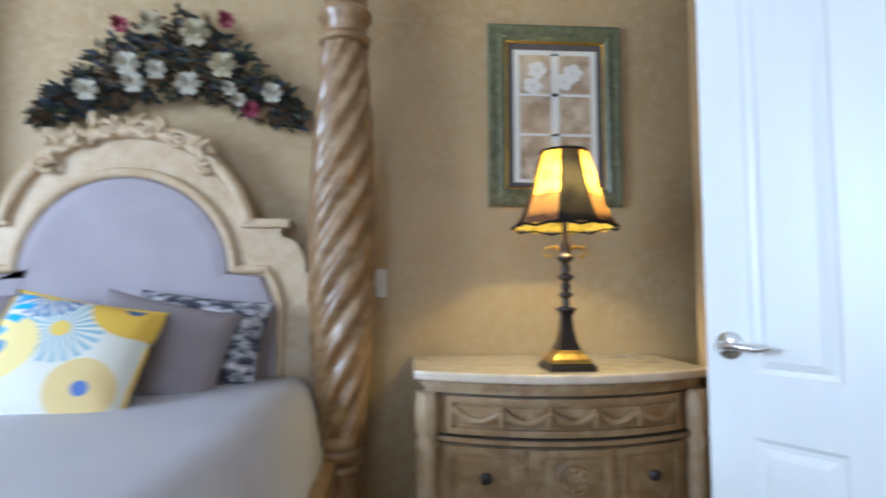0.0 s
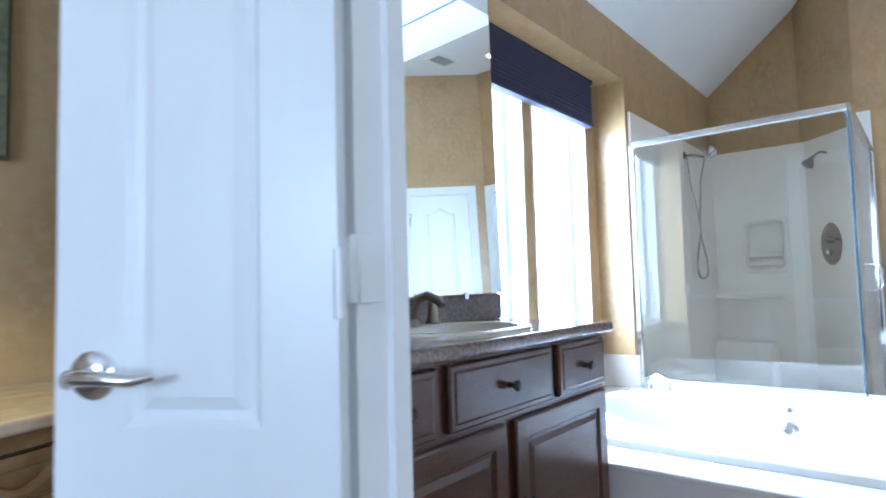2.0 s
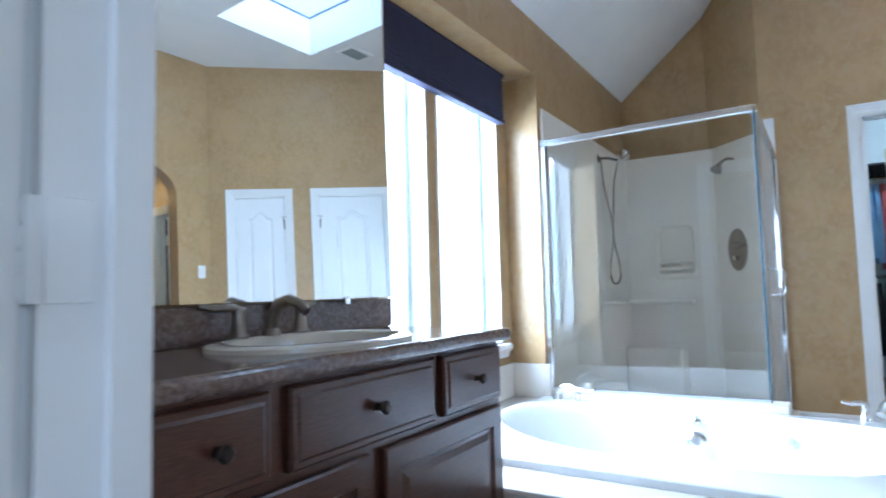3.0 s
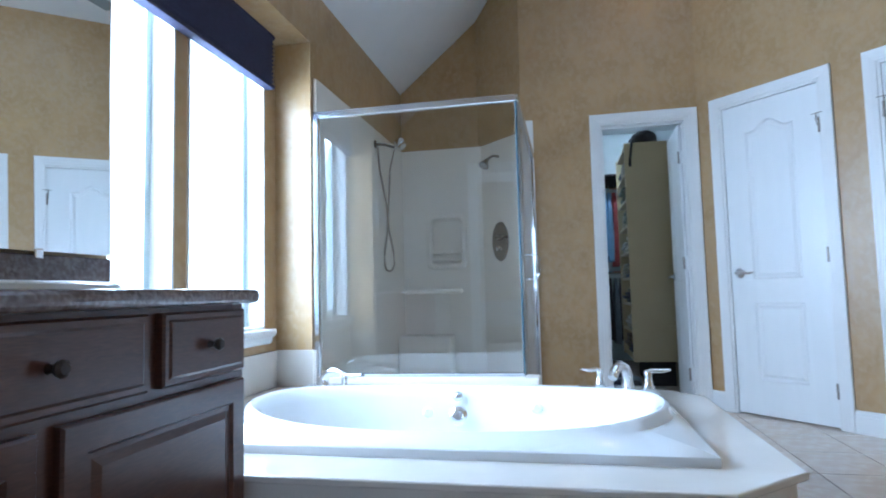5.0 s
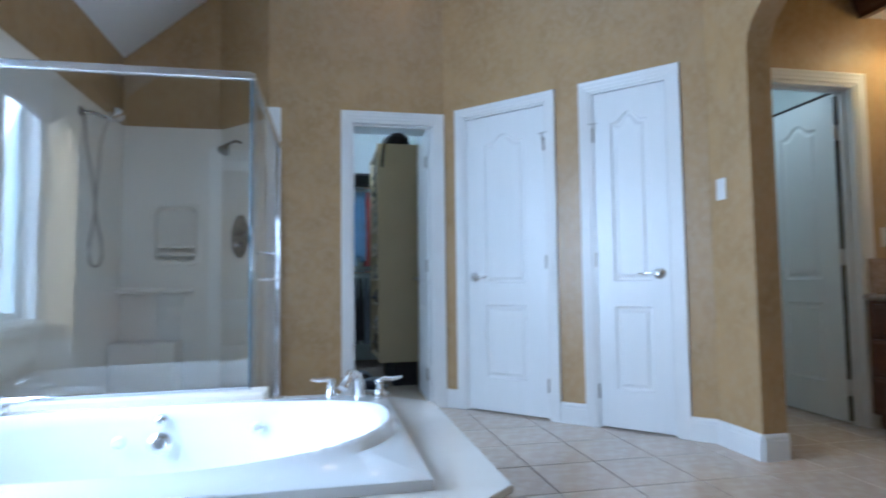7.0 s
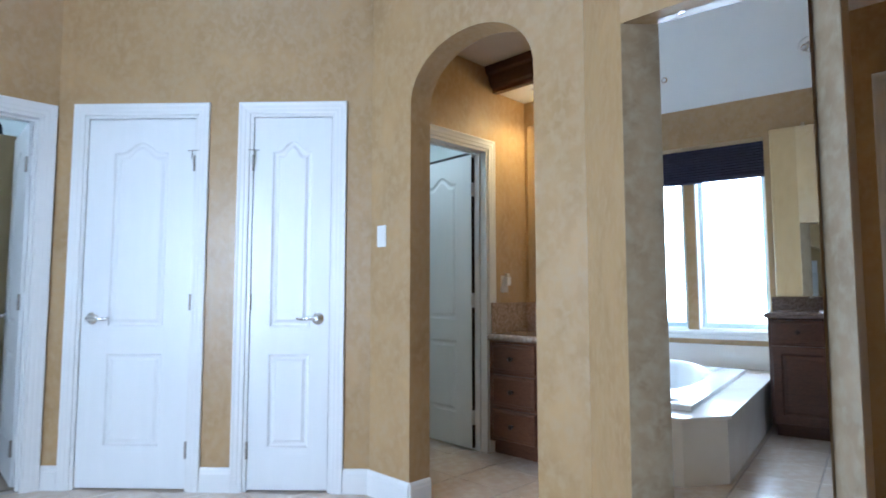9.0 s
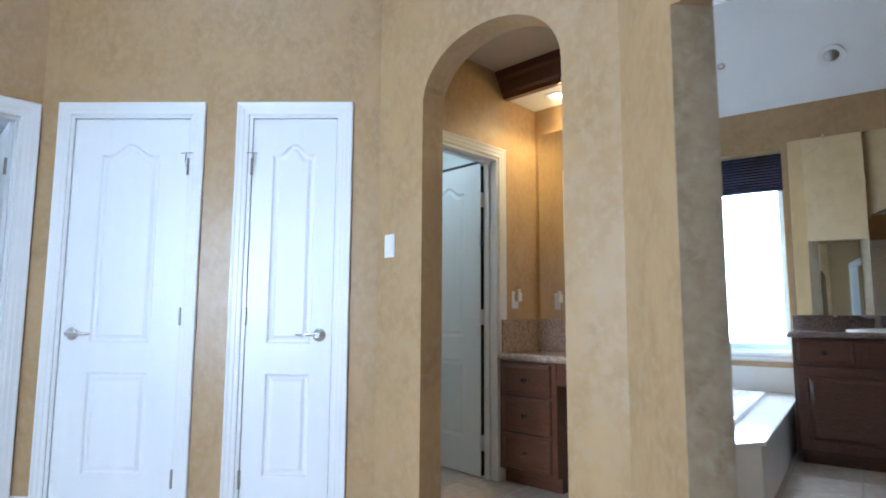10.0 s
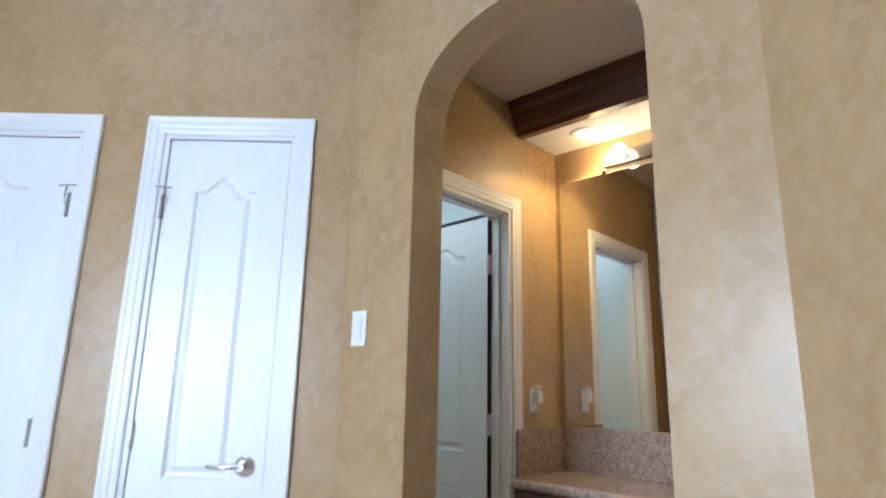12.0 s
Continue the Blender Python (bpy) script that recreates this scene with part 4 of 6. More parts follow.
# splayed sides of the mirror recess, coloured darker for their shade
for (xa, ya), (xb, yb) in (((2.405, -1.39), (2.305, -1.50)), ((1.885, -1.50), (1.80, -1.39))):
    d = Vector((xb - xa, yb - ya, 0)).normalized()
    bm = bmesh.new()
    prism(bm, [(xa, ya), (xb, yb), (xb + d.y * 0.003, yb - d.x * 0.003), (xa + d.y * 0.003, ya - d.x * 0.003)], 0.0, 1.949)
    tagged(part("trim_recess_reveal", bm, REVEAL_SHADE), "grey-brown plaster reveal of the mirror recess, shade in its colour", "plaster reveal", kind="structure")

# ---- dressing vanity ----
dv = thing("dressing_vanity", "red-brown wooden dressing vanity with three drawers", "vanity cabinet", pose(4.118, -2.725, 0, 0, 0, 180))
bm = bmesh.new()
cuboid(bm, 0.0, 0.42, 0.0, 0.42, 0.09, 0.752)
part("body", bm, WOOD2, dv)
block("toe_kick", 0.0, 0.42, 0.05, 0.42, 0.0, 0.09, WOOD2, dv)
for z0, z1 in ((0.55, 0.735), (0.33, 0.53), (0.11, 0.31)):
    front(dv, "drawer", 0.03, 0.385, z0, z1, WOOD2, True, (0.18, (z1 - z0) / 2))
block("knee_apron", 0.42, 1.1, 0.005, 0.03, 0.62, 0.752, WOOD2, dv)
bm = bmesh.new()
cuboid(bm, 1.1, 1.5, 0.0, 0.42, 0.0, 0.752)
part("far_body", bm, WOOD2, dv)
for z0, z1 in ((0.55, 0.735), (0.33, 0.53), (0.11, 0.31)):
    front(dv, "drawer", 1.13, 1.47, z0, z1, WOOD2, True, (0.17, (z1 - z0) / 2))
ct = worktop("dressing_countertop", 0.0, 1.55, -0.025, 0.435, 0.753, 0.795, GRANITE2, "polished rose granite dressing-table top")
ct.matrix_world = pose(4.129, -2.725, 0, 0, 0, 180)
block("backsplash", 0.021, 1.549, 0.413, 0.434, 0.796, 1.005, GRANITE2, ct, bevel=0.003)
block("side_splash", 0.0, 0.021, 0.02, 0.434, 0.796, 1.005, GRANITE2, ct, bevel=0.003)
mirror("dressing_mirror", 0.03, 1.55, 1.012, 2.315, pose(4.13, -3.1595, 0, 0, 0, 180), "large frameless mirror above the dressing table")
# lowered soffit with its dark crown
tagged(block("soffit", 1.01, 4.129, -3.159, -2.835, 2.50, 2.659, WHITE, bevel=0.0), "white lowered soffit over the dressing table", "soffit", kind="structure")
bm = bmesh.new()
prof = [(-2.834, 2.488), (-2.79, 2.488), (-2.785, 2.515), (-2.765, 2.53), (-2.745, 2.57), (-2.735, 2.60), (-2.715, 2.615), (-2.70, 2.658), (-2.834, 2.658)]
a = [bm.verts.new((1.01, y, z)) for y, z in prof]
b = [bm.verts.new((4.128, y, z)) for y, z in prof]
for i in range(len(prof)):
    j = (i + 1) % len(prof)
    bm.faces.new((a[i], a[j], b[j], b[i]))
bm.faces.new(a)
bm.faces.new(b)
tagged(part("crown_moulding", bm, WOOD), "dark cherry crown moulding along the soffit", "moulding", kind="structure")
WARM = glow("warm_bulb_glow", (1.0, 0.78, 0.45), 9.0)
COOLW = glow("ceiling_lamp_glow", (1.0, 0.86, 0.65), 4.5)


def can_light(x, y, z, m=None, lit=True, label="white recessed ceiling light, lit"):
    c = thing("recessed_light", label, "ceiling light", m if m is not None else pose(x, y, z), group="recessed ceiling lights")
    bm = bmesh.new()
    lathe(bm, [(0.048, -0.003), (0.072, -0.010), (0.082, -0.006), (0.084, 0.0), (0.048, 0.0)], 32)
    part("trim_ring", bm, TRIM, c, "", True)
    bm = bmesh.new()
    lathe(bm, [(0.047, -0.0045), (0.030, -0.014), (0.006, -0.017)], 24)
    part("lamp", bm, COOLW if lit else NICKEL, c, "", True)
    return c


can_light(3.84, -3.0, 2.50)
spot("dressing_spot", 3.84, -3.0, 2.47, 28, (1.0, 0.66, 0.24), 135)
can_light(5.10, -0.02, 3.35)
spot("shower_side_spot", 5.10, -0.02, 3.32, 3, (1.0, 0.66, 0.34), 125)
can_light(0, 0, 0, Matrix.Translation((4.63, 1.30, 3.075)) @ Matrix.Rotation(radians(-40.5), 4, "X"), False, "white recessed eyeball light, unlit, in the sloping ceiling")
can_light(0, 0, 0, Matrix.Translation((2.084, 1.62, 2.799)) @ Matrix.Rotation(radians(-40.5), 4, "X"), False, "white recessed eyeball light, unlit, in the sloping ceiling")
bar_light = thing("vanity_light_bar", "brushed vanity light bar with round bulbs, lit", "wall light")
block("back_plate", 2.40, 3.82, -3.158, -3.135, 2.345, 2.42, NICKEL, bar_light, bevel=0.004)
for i in range(4):
    x = 3.70 - 0.38 * i
    bm = bmesh.new()
    bmesh.ops.create_uvsphere(bm, u_segments=20, v_segments=12, radius=0.042)
    bmesh.ops.translate(bm, vec=(x, -3.075, 2.385), verts=bm.verts)
    g = part("bulb", bm, WARM, bar_light, "round lit bulb", True)
    bm = bmesh.new()
    tube(bm, [(x, -3.136, 2.385), (x, -3.11, 2.385)], 0.02, 12)
    part("socket", bm, NICKEL, bar_light)
    bulb("bulb_light", x + 0.11, -3.085, 2.395, 1.9, (1.0, 0.64, 0.21), 0.04)
vent = thing("ceiling_vent", "white slatted air vent in the ceiling", "air vent", pose(4.80, -0.42, 3.35))
bm = bmesh.new()
cells(bm, [-0.15, -0.12, 0.12, 0.15], [-0.10, -0.07, 0.07, 0.10], lambda u, v: not (abs(u) < 0.12 and abs(v) < 0.07), lambda u, v, w: Vector((u, v, w)), -0.012)
part("frame", bm, TRIM, vent)
VENT_GREY = material("grey_vent_slat", (0.28, 0.30, 0.28), 0.6)
# flat dark sheet behind the slats stands for the shade inside the vent
DUCT_SHADE = material("dark_duct_shade", (0.05, 0.05, 0.05), 0.8)
block("duct", -0.12, 0.12, -0.07, 0.07, -0.004, -0.001, DUCT_SHADE, vent, bevel=0)
for i in range(6):
    s = block("slat", -0.12, 0.12, -0.008, 0.008, -0.001, 0.001, VENT_GREY, vent, bevel=0)
    s.matrix_basis = pose(0, -0.056 + 0.0225 * i, -0.009, 35, 0, 0)


def wall_plate(name, m, label, w=0.072, h=0.116, switch=True):
    t = thing(name, label, "switch" if switch else "outlet", m)
    block("plate", -w / 2, w / 2, -0.006, 0, -h / 2, h / 2, TRIM, t, bevel=0.003)
    if switch:
        block("rocker", -0.017, 0.017, -0.010, -0.005, -0.033, 0.033, TRIM, t, bevel=0.003)
    else:
        for z in (-0.02, 0.02):
            block("socket", -0.016, 0.016, -0.0075, -0.0055, z - 0.013, z + 0.013, TRIM, t, bevel=0.003)
    return t


wall_plate("light_switch", pose(3.955, -1.65, 1.375, 0, 0, 180), "white rocker light switch on the ochre wall")
wall_plate("wall_outlet", pose(4.13, -2.90, 1.135, 0, 0, -90), "white wall outlet above the side splash", switch=False)
fresh = thing("plug_in_freshener", "small white plug-in device in the outlet", "plug-in", pose(4.13, -2.905, 1.155, 0, 0, -90))
block("body", -0.02, 0.02, -0.045, -0.008, -0.03, 0.03, TRIM, fresh, bevel=0.008)
block("cap", -0.014, 0.014, -0.04, -0.014, 0.03, 0.055, PORCELAIN, fresh, bevel=0.006)
wall_plate("bedroom_plate", pose(-0.122, 2.547, 1.07), "white wall plate beside the bed post", 0.075, 0.12)

# ---- walk-in closet ----
MELAMINE = material("cream_melamine", (0.50, 0.42, 0.25), 0.5, mottle=(0.47, 0.39, 0.23), scale=3)
BLACKF = material("black_fabric", (0.02, 0.02, 0.022), 0.9, mottle=(0.035, 0.03, 0.03), scale=20)
tower = thing("closet_tower", "tall cream melamine closet tower with open shelves", "shelving", pose(6.3, -0.235, 0))
for x in (0.0, 0.78):
    block("side_panel", x, x + 0.02, -0.14, 0.225, 0.21, 2.13, MELAMINE, tower, bevel=0.002)
block("back_panel", 0.02, 0.78, -0.14, -0.125, 0.21, 2.13, MELAMINE, tower, bevel=0.0)
block("plinth", 0.02, 0.78, -0.12, 0.09, 0.0, 0.21, BLACKF, tower)
for i in range(9):
    z = 0.22 + i * 0.235
    block("shelf", 0.02, 0.78, -0.125, 0.215, z, z + 0.018, MELAMINE, tower, bevel=0.002)
random.seed(4)
cloth_cols = [(0.42, 0.38, 0.28), (0.16, 0.13, 0.10), (0.08, 0.09, 0.12), (0.38, 0.35, 0.29), (0.14, 0.15, 0.12), (0.46, 0.43, 0.36)]
CLOTHS = [material("cloth", c, 0.9, mottle=tuple(v * 0.75 for v in c), scale=14) for c in cloth_cols]
for i in range(8):
    for j in range(2):
        x = 0.08 + 0.36 * j + random.uniform(0, 0.06)
        z = 0.24 + i * 0.235
        h = random.uniform(0.11, 0.19)
        bm = bmesh.new()
        for k in range(max(2, int(h / 0.035))):
            cuboid(bm, x + random.uniform(-0.01, 0.01), x + 0.24 + random.uniform(-0.01, 0.01), -0.07, 0.20 + random.uniform(-0.015, 0.025), z + 0.035 * k, z + 0.035 * k + 0.032, 0.012)
        ob = part("folded_clothes", bm, random.choice(CLOTHS))
        ob.matrix_world = pose(6.3, -0.235, 0)
        tagged(ob, "stack of folded clothes on a closet shelf", "clothes", "folded clothes on the closet shelves")
bag = thing("duffel_bag", "black duffel bag lying on the closet tower", "bag", pose(6.50, -0.20, 2.13))
bm = bmesh.new()
bmesh.ops.create_icosphere(bm, subdivisions=3, radius=1)
for v in bm.verts:
    v.co = Vector((v.co.x * 0.24, v.co.y * 0.12, max(v.co.z, -0.8) * 0.075 + 0.06)) + 0.012 * noise.noise_vector(v.co * 3)
part("bag_body", bm, BLACKF, bag, "", True)
bm = bmesh.new()
tube(bm, [(-0.22, 0.1, 0.05), (-0.26, 0.13, -0.02), (-0.27, 0.15, -0.16), (-0.25, 0.15, -0.22)], 0.012, 8)
part("strap", bm, BLACKF, bag, "", True)


def hanging(x, y, z, mat, w, h, label):
    t = thing("hanging_garment", label, "garment", pose(x, y, z), group="clothes on the closet rods")
    bm = bmesh.new()
    n, m = 9, 8
    rows = []
    for j in range(m + 1):
        v = j / m
        half = w * (0.35 + 0.65 * min(1, v * 4)) * (1 + 0.08 * v)
        thick = 0.016 + 0.012 * v
        ring = []
        for i in range(2 * n):
            u = i / n if i < n else (2 * n - i) / n
            side = 1 if i < n else -1
            ring.append(bm.verts.new((-half / 2 + half * u, side * thick + 0.012 * math.sin(u * 9 + x * 40) * v, -0.06 - h * v)))
        rows.append(ring)
    for a, b in zip(rows, rows[1:]):
        for i in range(2 * n):
            bm.faces.new((a[i], a[(i + 1) % (2 * n)], b[(i + 1) % (2 * n)], b[i]))
    bm.faces.new(rows[0])
    bm.faces.new(rows[-1])
    part("cloth", bm, mat, t, "", True)
    bm = bmesh.new()
    tube(bm, [(0.0, 0, 0.03), (0.02, 0, 0.02), (0.015, 0, -0.01), (0, 0, -0.02), (0, 0, -0.065)], 0.003, 6)
    part("hanger_hook", bm, CHROME, t, "", True)


BLUE = material("light_blue_shirt", (0.30, 0.50, 0.72), 0.85, mottle=(0.24, 0.42, 0.62), scale=10)
MIDB = material("blue_shirt", (0.07, 0.15, 0.42), 0.85, mottle=(0.05, 0.11, 0.32), scale=10)
RED = material("coral_shirt", (0.55, 0.13, 0.12), 0.85, mottle=(0.42, 0.09, 0.09), scale=10)
NAVY = material("navy_garment", (0.03, 0.035, 0.06), 0.9, mottle=(0.02, 0.02, 0.04), scale=10)
GREYC = material("grey_garment", (0.22, 0.24, 0.27), 0.9, mottle=(0.16, 0.18, 0.2), scale=10)
rod = thing("closet_rod", "chrome closet rods on the pale wall", "closet rod")
for z in (1.95, 1.02):
    bm = bmesh.new()
    tube(bm, [(7.6, 0.70, z), (7.6, -1.18, z)], 0.014, 10)
    part("rod", bm, CHROME, rod, "", True)
tagged(block("closet_shelf", 7.30, 8.19, -1.19, 0.71, 2.03, 2.05, BLACKF, bevel=0.002), "dark shelf above the clothes rod", "shelf")
for i, (mt, lb) in enumerate([(MIDB, "blue shirt on a hanger"), (MIDB, "blue shirt on a hanger"), (BLUE, "pale blue shirt on a hanger"), (BLUE, "pale blue shirt on a hanger"), (BLUE, "pale blue shirt on a hanger"), (RED, "coral shirt on a hanger"), (RED, "coral shirt on a hanger"), (NAVY, "navy shirt on a hanger"), (NAVY, "navy jacket on a hanger"), (GREYC, "grey jacket on a hanger")]):
    hanging(7.6, 0.24 - 0.052 * i, 1.95, mt, 0.42, 0.70 + 0.05 * (i % 3), lb)
for i in range(12):
    hanging(7.6, 0.30 - 0.06 * i, 1.02, (NAVY, BLACKF, GREYC)[i % 3], 0.36, 0.66 + 0.04 * (i % 2), "dark trousers on a hanger")


def shoe(x, y, z, ang, mat):
    s = thing("shoe", "dark low shoe on the closet carpet", "shoe", pose(x, y, z, 0, 0, ang), group="shoes on the closet floor")
    bm = bmesh.new()
    cuboid(bm, -0.13, 0.13, -0.042, 0.042, 0, 0.022, 0.01)
    part("sole", bm, TRIM, s)
    bm = bmesh.new()
    bmesh.ops.create_icosphere(bm, subdivisions=2, radius=1)
    for v in bm.verts:
        v.co = Vector((v.co.x * 0.125, v.co.y * 0.038, 0.045 + max(v.co.z, -0.5) * (0.045 - 0.02 * v.co.x)))
    part("upper", bm, mat, s, "", True)


for i, (x, y) in enumerate(((6.05, 0.02), (6.12, 0.12), (6.3, 0.05), (6.45, 0.14), (6.2, 0.24), (6.7, 0.08))):
    shoe(x, y, 0.004, 20 + 37 * i, (BLACKF, NAVY, GREYC)[i % 3])
# unseen dome and point lamp, added to brighten the closet
closet_dome = thing("closet_light", "unseen glowing dome added to light the closet", "ceiling light", pose(6.9, 0.1, 2.7))
bm = bmesh.new()
lathe(bm, [(0.14, 0), (0.135, -0.03), (0.10, -0.06), (0.03, -0.075)], 24)
part("dome", bm, COOLW, closet_dome, "", True)
bulb("closet_lamp", 6.9, 0.1, 2.55, 30, (0.85, 0.95, 1.0), 0.1)
# a second unseen dome and lamp, added to light the open leaf of door_4
toilet_dome = thing("toilet_room_light", "unseen glowing dome added to light the room past the open leaf", "ceiling light", pose(4.72, -2.3, 2.7))
bm = bmesh.new()
lathe(bm, [(0.14, 0), (0.135, -0.03), (0.10, -0.06), (0.03, -0.075)], 24)
part("dome", bm, COOLW, toilet_dome, "", True)
bulb("toilet_lamp", 4.72, -2.3, 2.55, 9, (0.84, 1.0, 0.99), 0.1)

# ---- bedroom ----
CARVED = material("antique_cream_wood", (0.50, 0.365, 0.215), 0.45, mottle=(0.43, 0.30, 0.165), scale=5, fine=(0.53, 0.41, 0.265), fine_scale=22, bump=0.2, bump_scale=50)
POSTW = material("antiqued_honey_wood", (0.27, 0.15, 0.06), 0.32, mottle=(0.17, 0.085, 0.03), scale=7, fine=(0.36, 0.24, 0.12), fine_scale=20, bump=0.15, bump_scale=50, coat=0.55)
LILAC = material("lilac_grey_fabric", (0.37, 0.33, 0.35), 0.9, mottle=(0.33, 0.29, 0.31), scale=6, bump=0.1, bump_scale=220)
SHEET = material("grey_satin_bedspread", (0.54, 0.53, 0.58), 0.5, mottle=(0.50, 0.49, 0.54), scale=2.5, bump=0.12, bump_scale=8)
MARBLE = material("cream_marble", (0.62, 0.52, 0.40), 0.15, mottle=(0.54, 0.43, 0.32), scale=7, fine=(0.66, 0.57, 0.46), fine_scale=18, coat=0.3)
GREYP = material("taupe_pillow_fabric", (0.25, 0.21, 0.22), 0.9, mottle=(0.21, 0.18, 0.19), scale=5, bump=0.1, bump_scale=200)

BX = -1.09
bed = thing("bed", "antiqued carved four-poster bed with an upholstered headboard", "bed")


def head_outline(k=1.0, lift=0.0):
    """Half outline of the headboard from the middle out, in (offset, height)."""
    pts = [(0.50 * math.sin(a), 1.22 + lift + 0.46 * math.cos(a)) for a in [radians(6 * i) for i in range(0, 14)]]
    pts += [(0.455, 1.318), (0.60, 1.318), (0.60, 1.285), (0.585, 1.27)]
    pts += [(0.60 + 0.09 * math.sin(a), 1.25 - 0.14 * (1 - math.cos(a))) for a in [radians(15 * i) for i in range(0, 7)]]
    pts += [(0.74, 1.09), (0.80, 1.07)]
    return pts


half = head_outline()
pts = [(BX + x, z) for x, z in half] + [(BX + 0.80, 0.35), (BX - 0.80, 0.35)] + [(BX - x, z) for x, z in reversed(half[1:])]
bm = bmesh.new()
for y in (2.40, 2.46):
    bm.faces.new([bm.verts.new((x, y, z)) for x, z in pts])
bm.verts.ensure_lookup_table()
n = len(pts)
for i in range(n):
    bm.faces.new([bm.verts[i], bm.verts[(i + 1) % n], bm.verts[n + (i + 1) % n], bm.verts[n + i]])
bmesh.ops.triangulate(bm, faces=[f for f in bm.faces if len(f.verts) > 4])
part("headboard", bm, CARVED, bed)
# moulded arch along the top of the headboard
bm = bmesh.new()
arch = [(BX + 0.475 * math.sin(radians(a)), 2.395, 1.21 + 0.455 * math.cos(radians(a))) for a in range(-78, 79, 4)]
tube(bm, arch, 0.030, 10)
part("arch_moulding", bm, CARVED, bed, "", True)
bm = bmesh.new()
arch = [(BX + 0.415 * math.sin(radians(a)), 2.392, 1.10 + 0.40 * math.cos(radians(a))) for a in range(-88, 89, 4)]
tube(bm, arch, 0.020, 10)
for side in (-1, 1):
    low = bmesh.new()
    tube(low, [(0.415, 0, 1.12), (0.54, 0, 1.12), (0.57, 0, 1.07), (0.60, 0, 0.98), (0.60, 0, 0.5)], 0.018, 10)
    where = {v: bm.verts.new((BX + side * v.co.x, 2.392 + v.co.y, v.co.z)) for v in low.verts}
    for f in low.faces:
        bm.faces.new([where[v] for v in f.verts])
    low.free()
part("panel_moulding", bm, CARVED, bed)
for s in (-1, 1):
    block("shoulder_cap", BX + s * 0.53 - 0.095, BX + s * 0.53 + 0.095, 2.375, 2.47, 1.285, 1.322, CARVED, bed, bevel=0.008)
# upholstered field
bm = bmesh.new()
ring0, ring1 = [], []
field = [(0.40 * math.sin(radians(a)), 1.105 + 0.38 * math.cos(radians(a))) for a in range(-90, 91, 6)] + [(0.53, 1.095), (0.58, 0.97), (0.585, 0.5), (-0.585, 0.5), (-0.58, 0.97), (-0.53, 1.095)]
for k, y in ((1.0, 2.399), (0.97, 2.378), (0.88, 2.368)):
    ring1 = [bm.verts.new((BX + x * k, y, 0.95 + (z - 0.95) * k)) for x, z in field]
    if ring0:
        for i in range(len(ring1)):
            j = (i + 1) % len(ring1)
            bm.faces.new((ring0[i], ring0[j], ring1[j], ring1[i]))
    ring0 = ring1
f = bm.faces.new(ring0)
bmesh.ops.triangulate(bm, faces=[f], ngon_method="EAR_CLIP")
part("upholstery", bm, LILAC, bed, "lilac-grey padded headboard field")
# carved crest: scrolls and leaves
random.seed(11)
bm = bmesh.new()
for i in range(34):
    a = radians(random.uniform(-40, 40))
    r = 0.455 + random.uniform(-0.02, 0.045)
    c = Vector((BX + r * math.sin(a), 2.375 + random.uniform(-0.012, 0.015), 1.215 + r * math.cos(a)))
    tmp = bmesh.ops.create_icosphere(bm, subdivisions=2, radius=1)["verts"]
    ang = random.uniform(0, 3.1)
    sx, sz = random.uniform(0.018, 0.045), random.uniform(0.01, 0.02)
    for v in tmp:
        x, y, z = v.co.x * sx, v.co.y * 0.018, v.co.z * sz
        v.co = c + Vector((x * math.cos(ang) - z * math.sin(ang), y, x * math.sin(ang) + z * math.cos(ang)))
for s in (-1, 1):
    for k in range(3):
        ctr = Vector((BX + s * (0.08 + 0.11 * k), 2.37, 1.66 - 0.035 * k * k))
        tube(bm, [ctr + Vector((s * 0.045 * (1 - i / 14) * math.cos(i * 0.75), 0, 0.045 * (1 - i / 14) * math.sin(i * 0.75))) for i in range(13)], 0.011, 8)
part("carved_crest", bm, CARVED, bed, "carved leaf and scroll crest", True)


def bed_post(x, y, rope=True):
    bm = bmesh.new()
    base = [(0.098, 0.0), (0.098, 0.25), (0.085, 0.28), (0.080, 0.35), (0.092, 0.372), (0.080, 0.392), (0.096, 0.412), (0.096, 0.432), (0.082, 0.448), (0.092, 0.468), (0.092, 0.484), (0.080, 0.50)]
    lathe(bm, base, 28, (x, y, 0))
    shaft = [(0.086 + 0.037 * math.sin(math.pi * (i / 110) ** 0.9) ** 1.1, 0.50 + 1.50 * i / 110) for i in range(111)]
    lathe(bm, shaft, 72, (x, y, 0), twist=-44.0, lobes=8, lobe=0.085)
    lathe(bm, [(0.084, 2.0), (0.100, 2.01), (0.100, 2.03), (0.084, 2.045), (0.090, 2.09), (0.106, 2.11), (0.106, 2.13), (0.086, 2.15), (0.088, 2.40), (0.03, 2.52)], 28, (x, y, 0))
    return part("bed_post", bm, POSTW, bed, "honey-brown spiral-carved bed post", True)


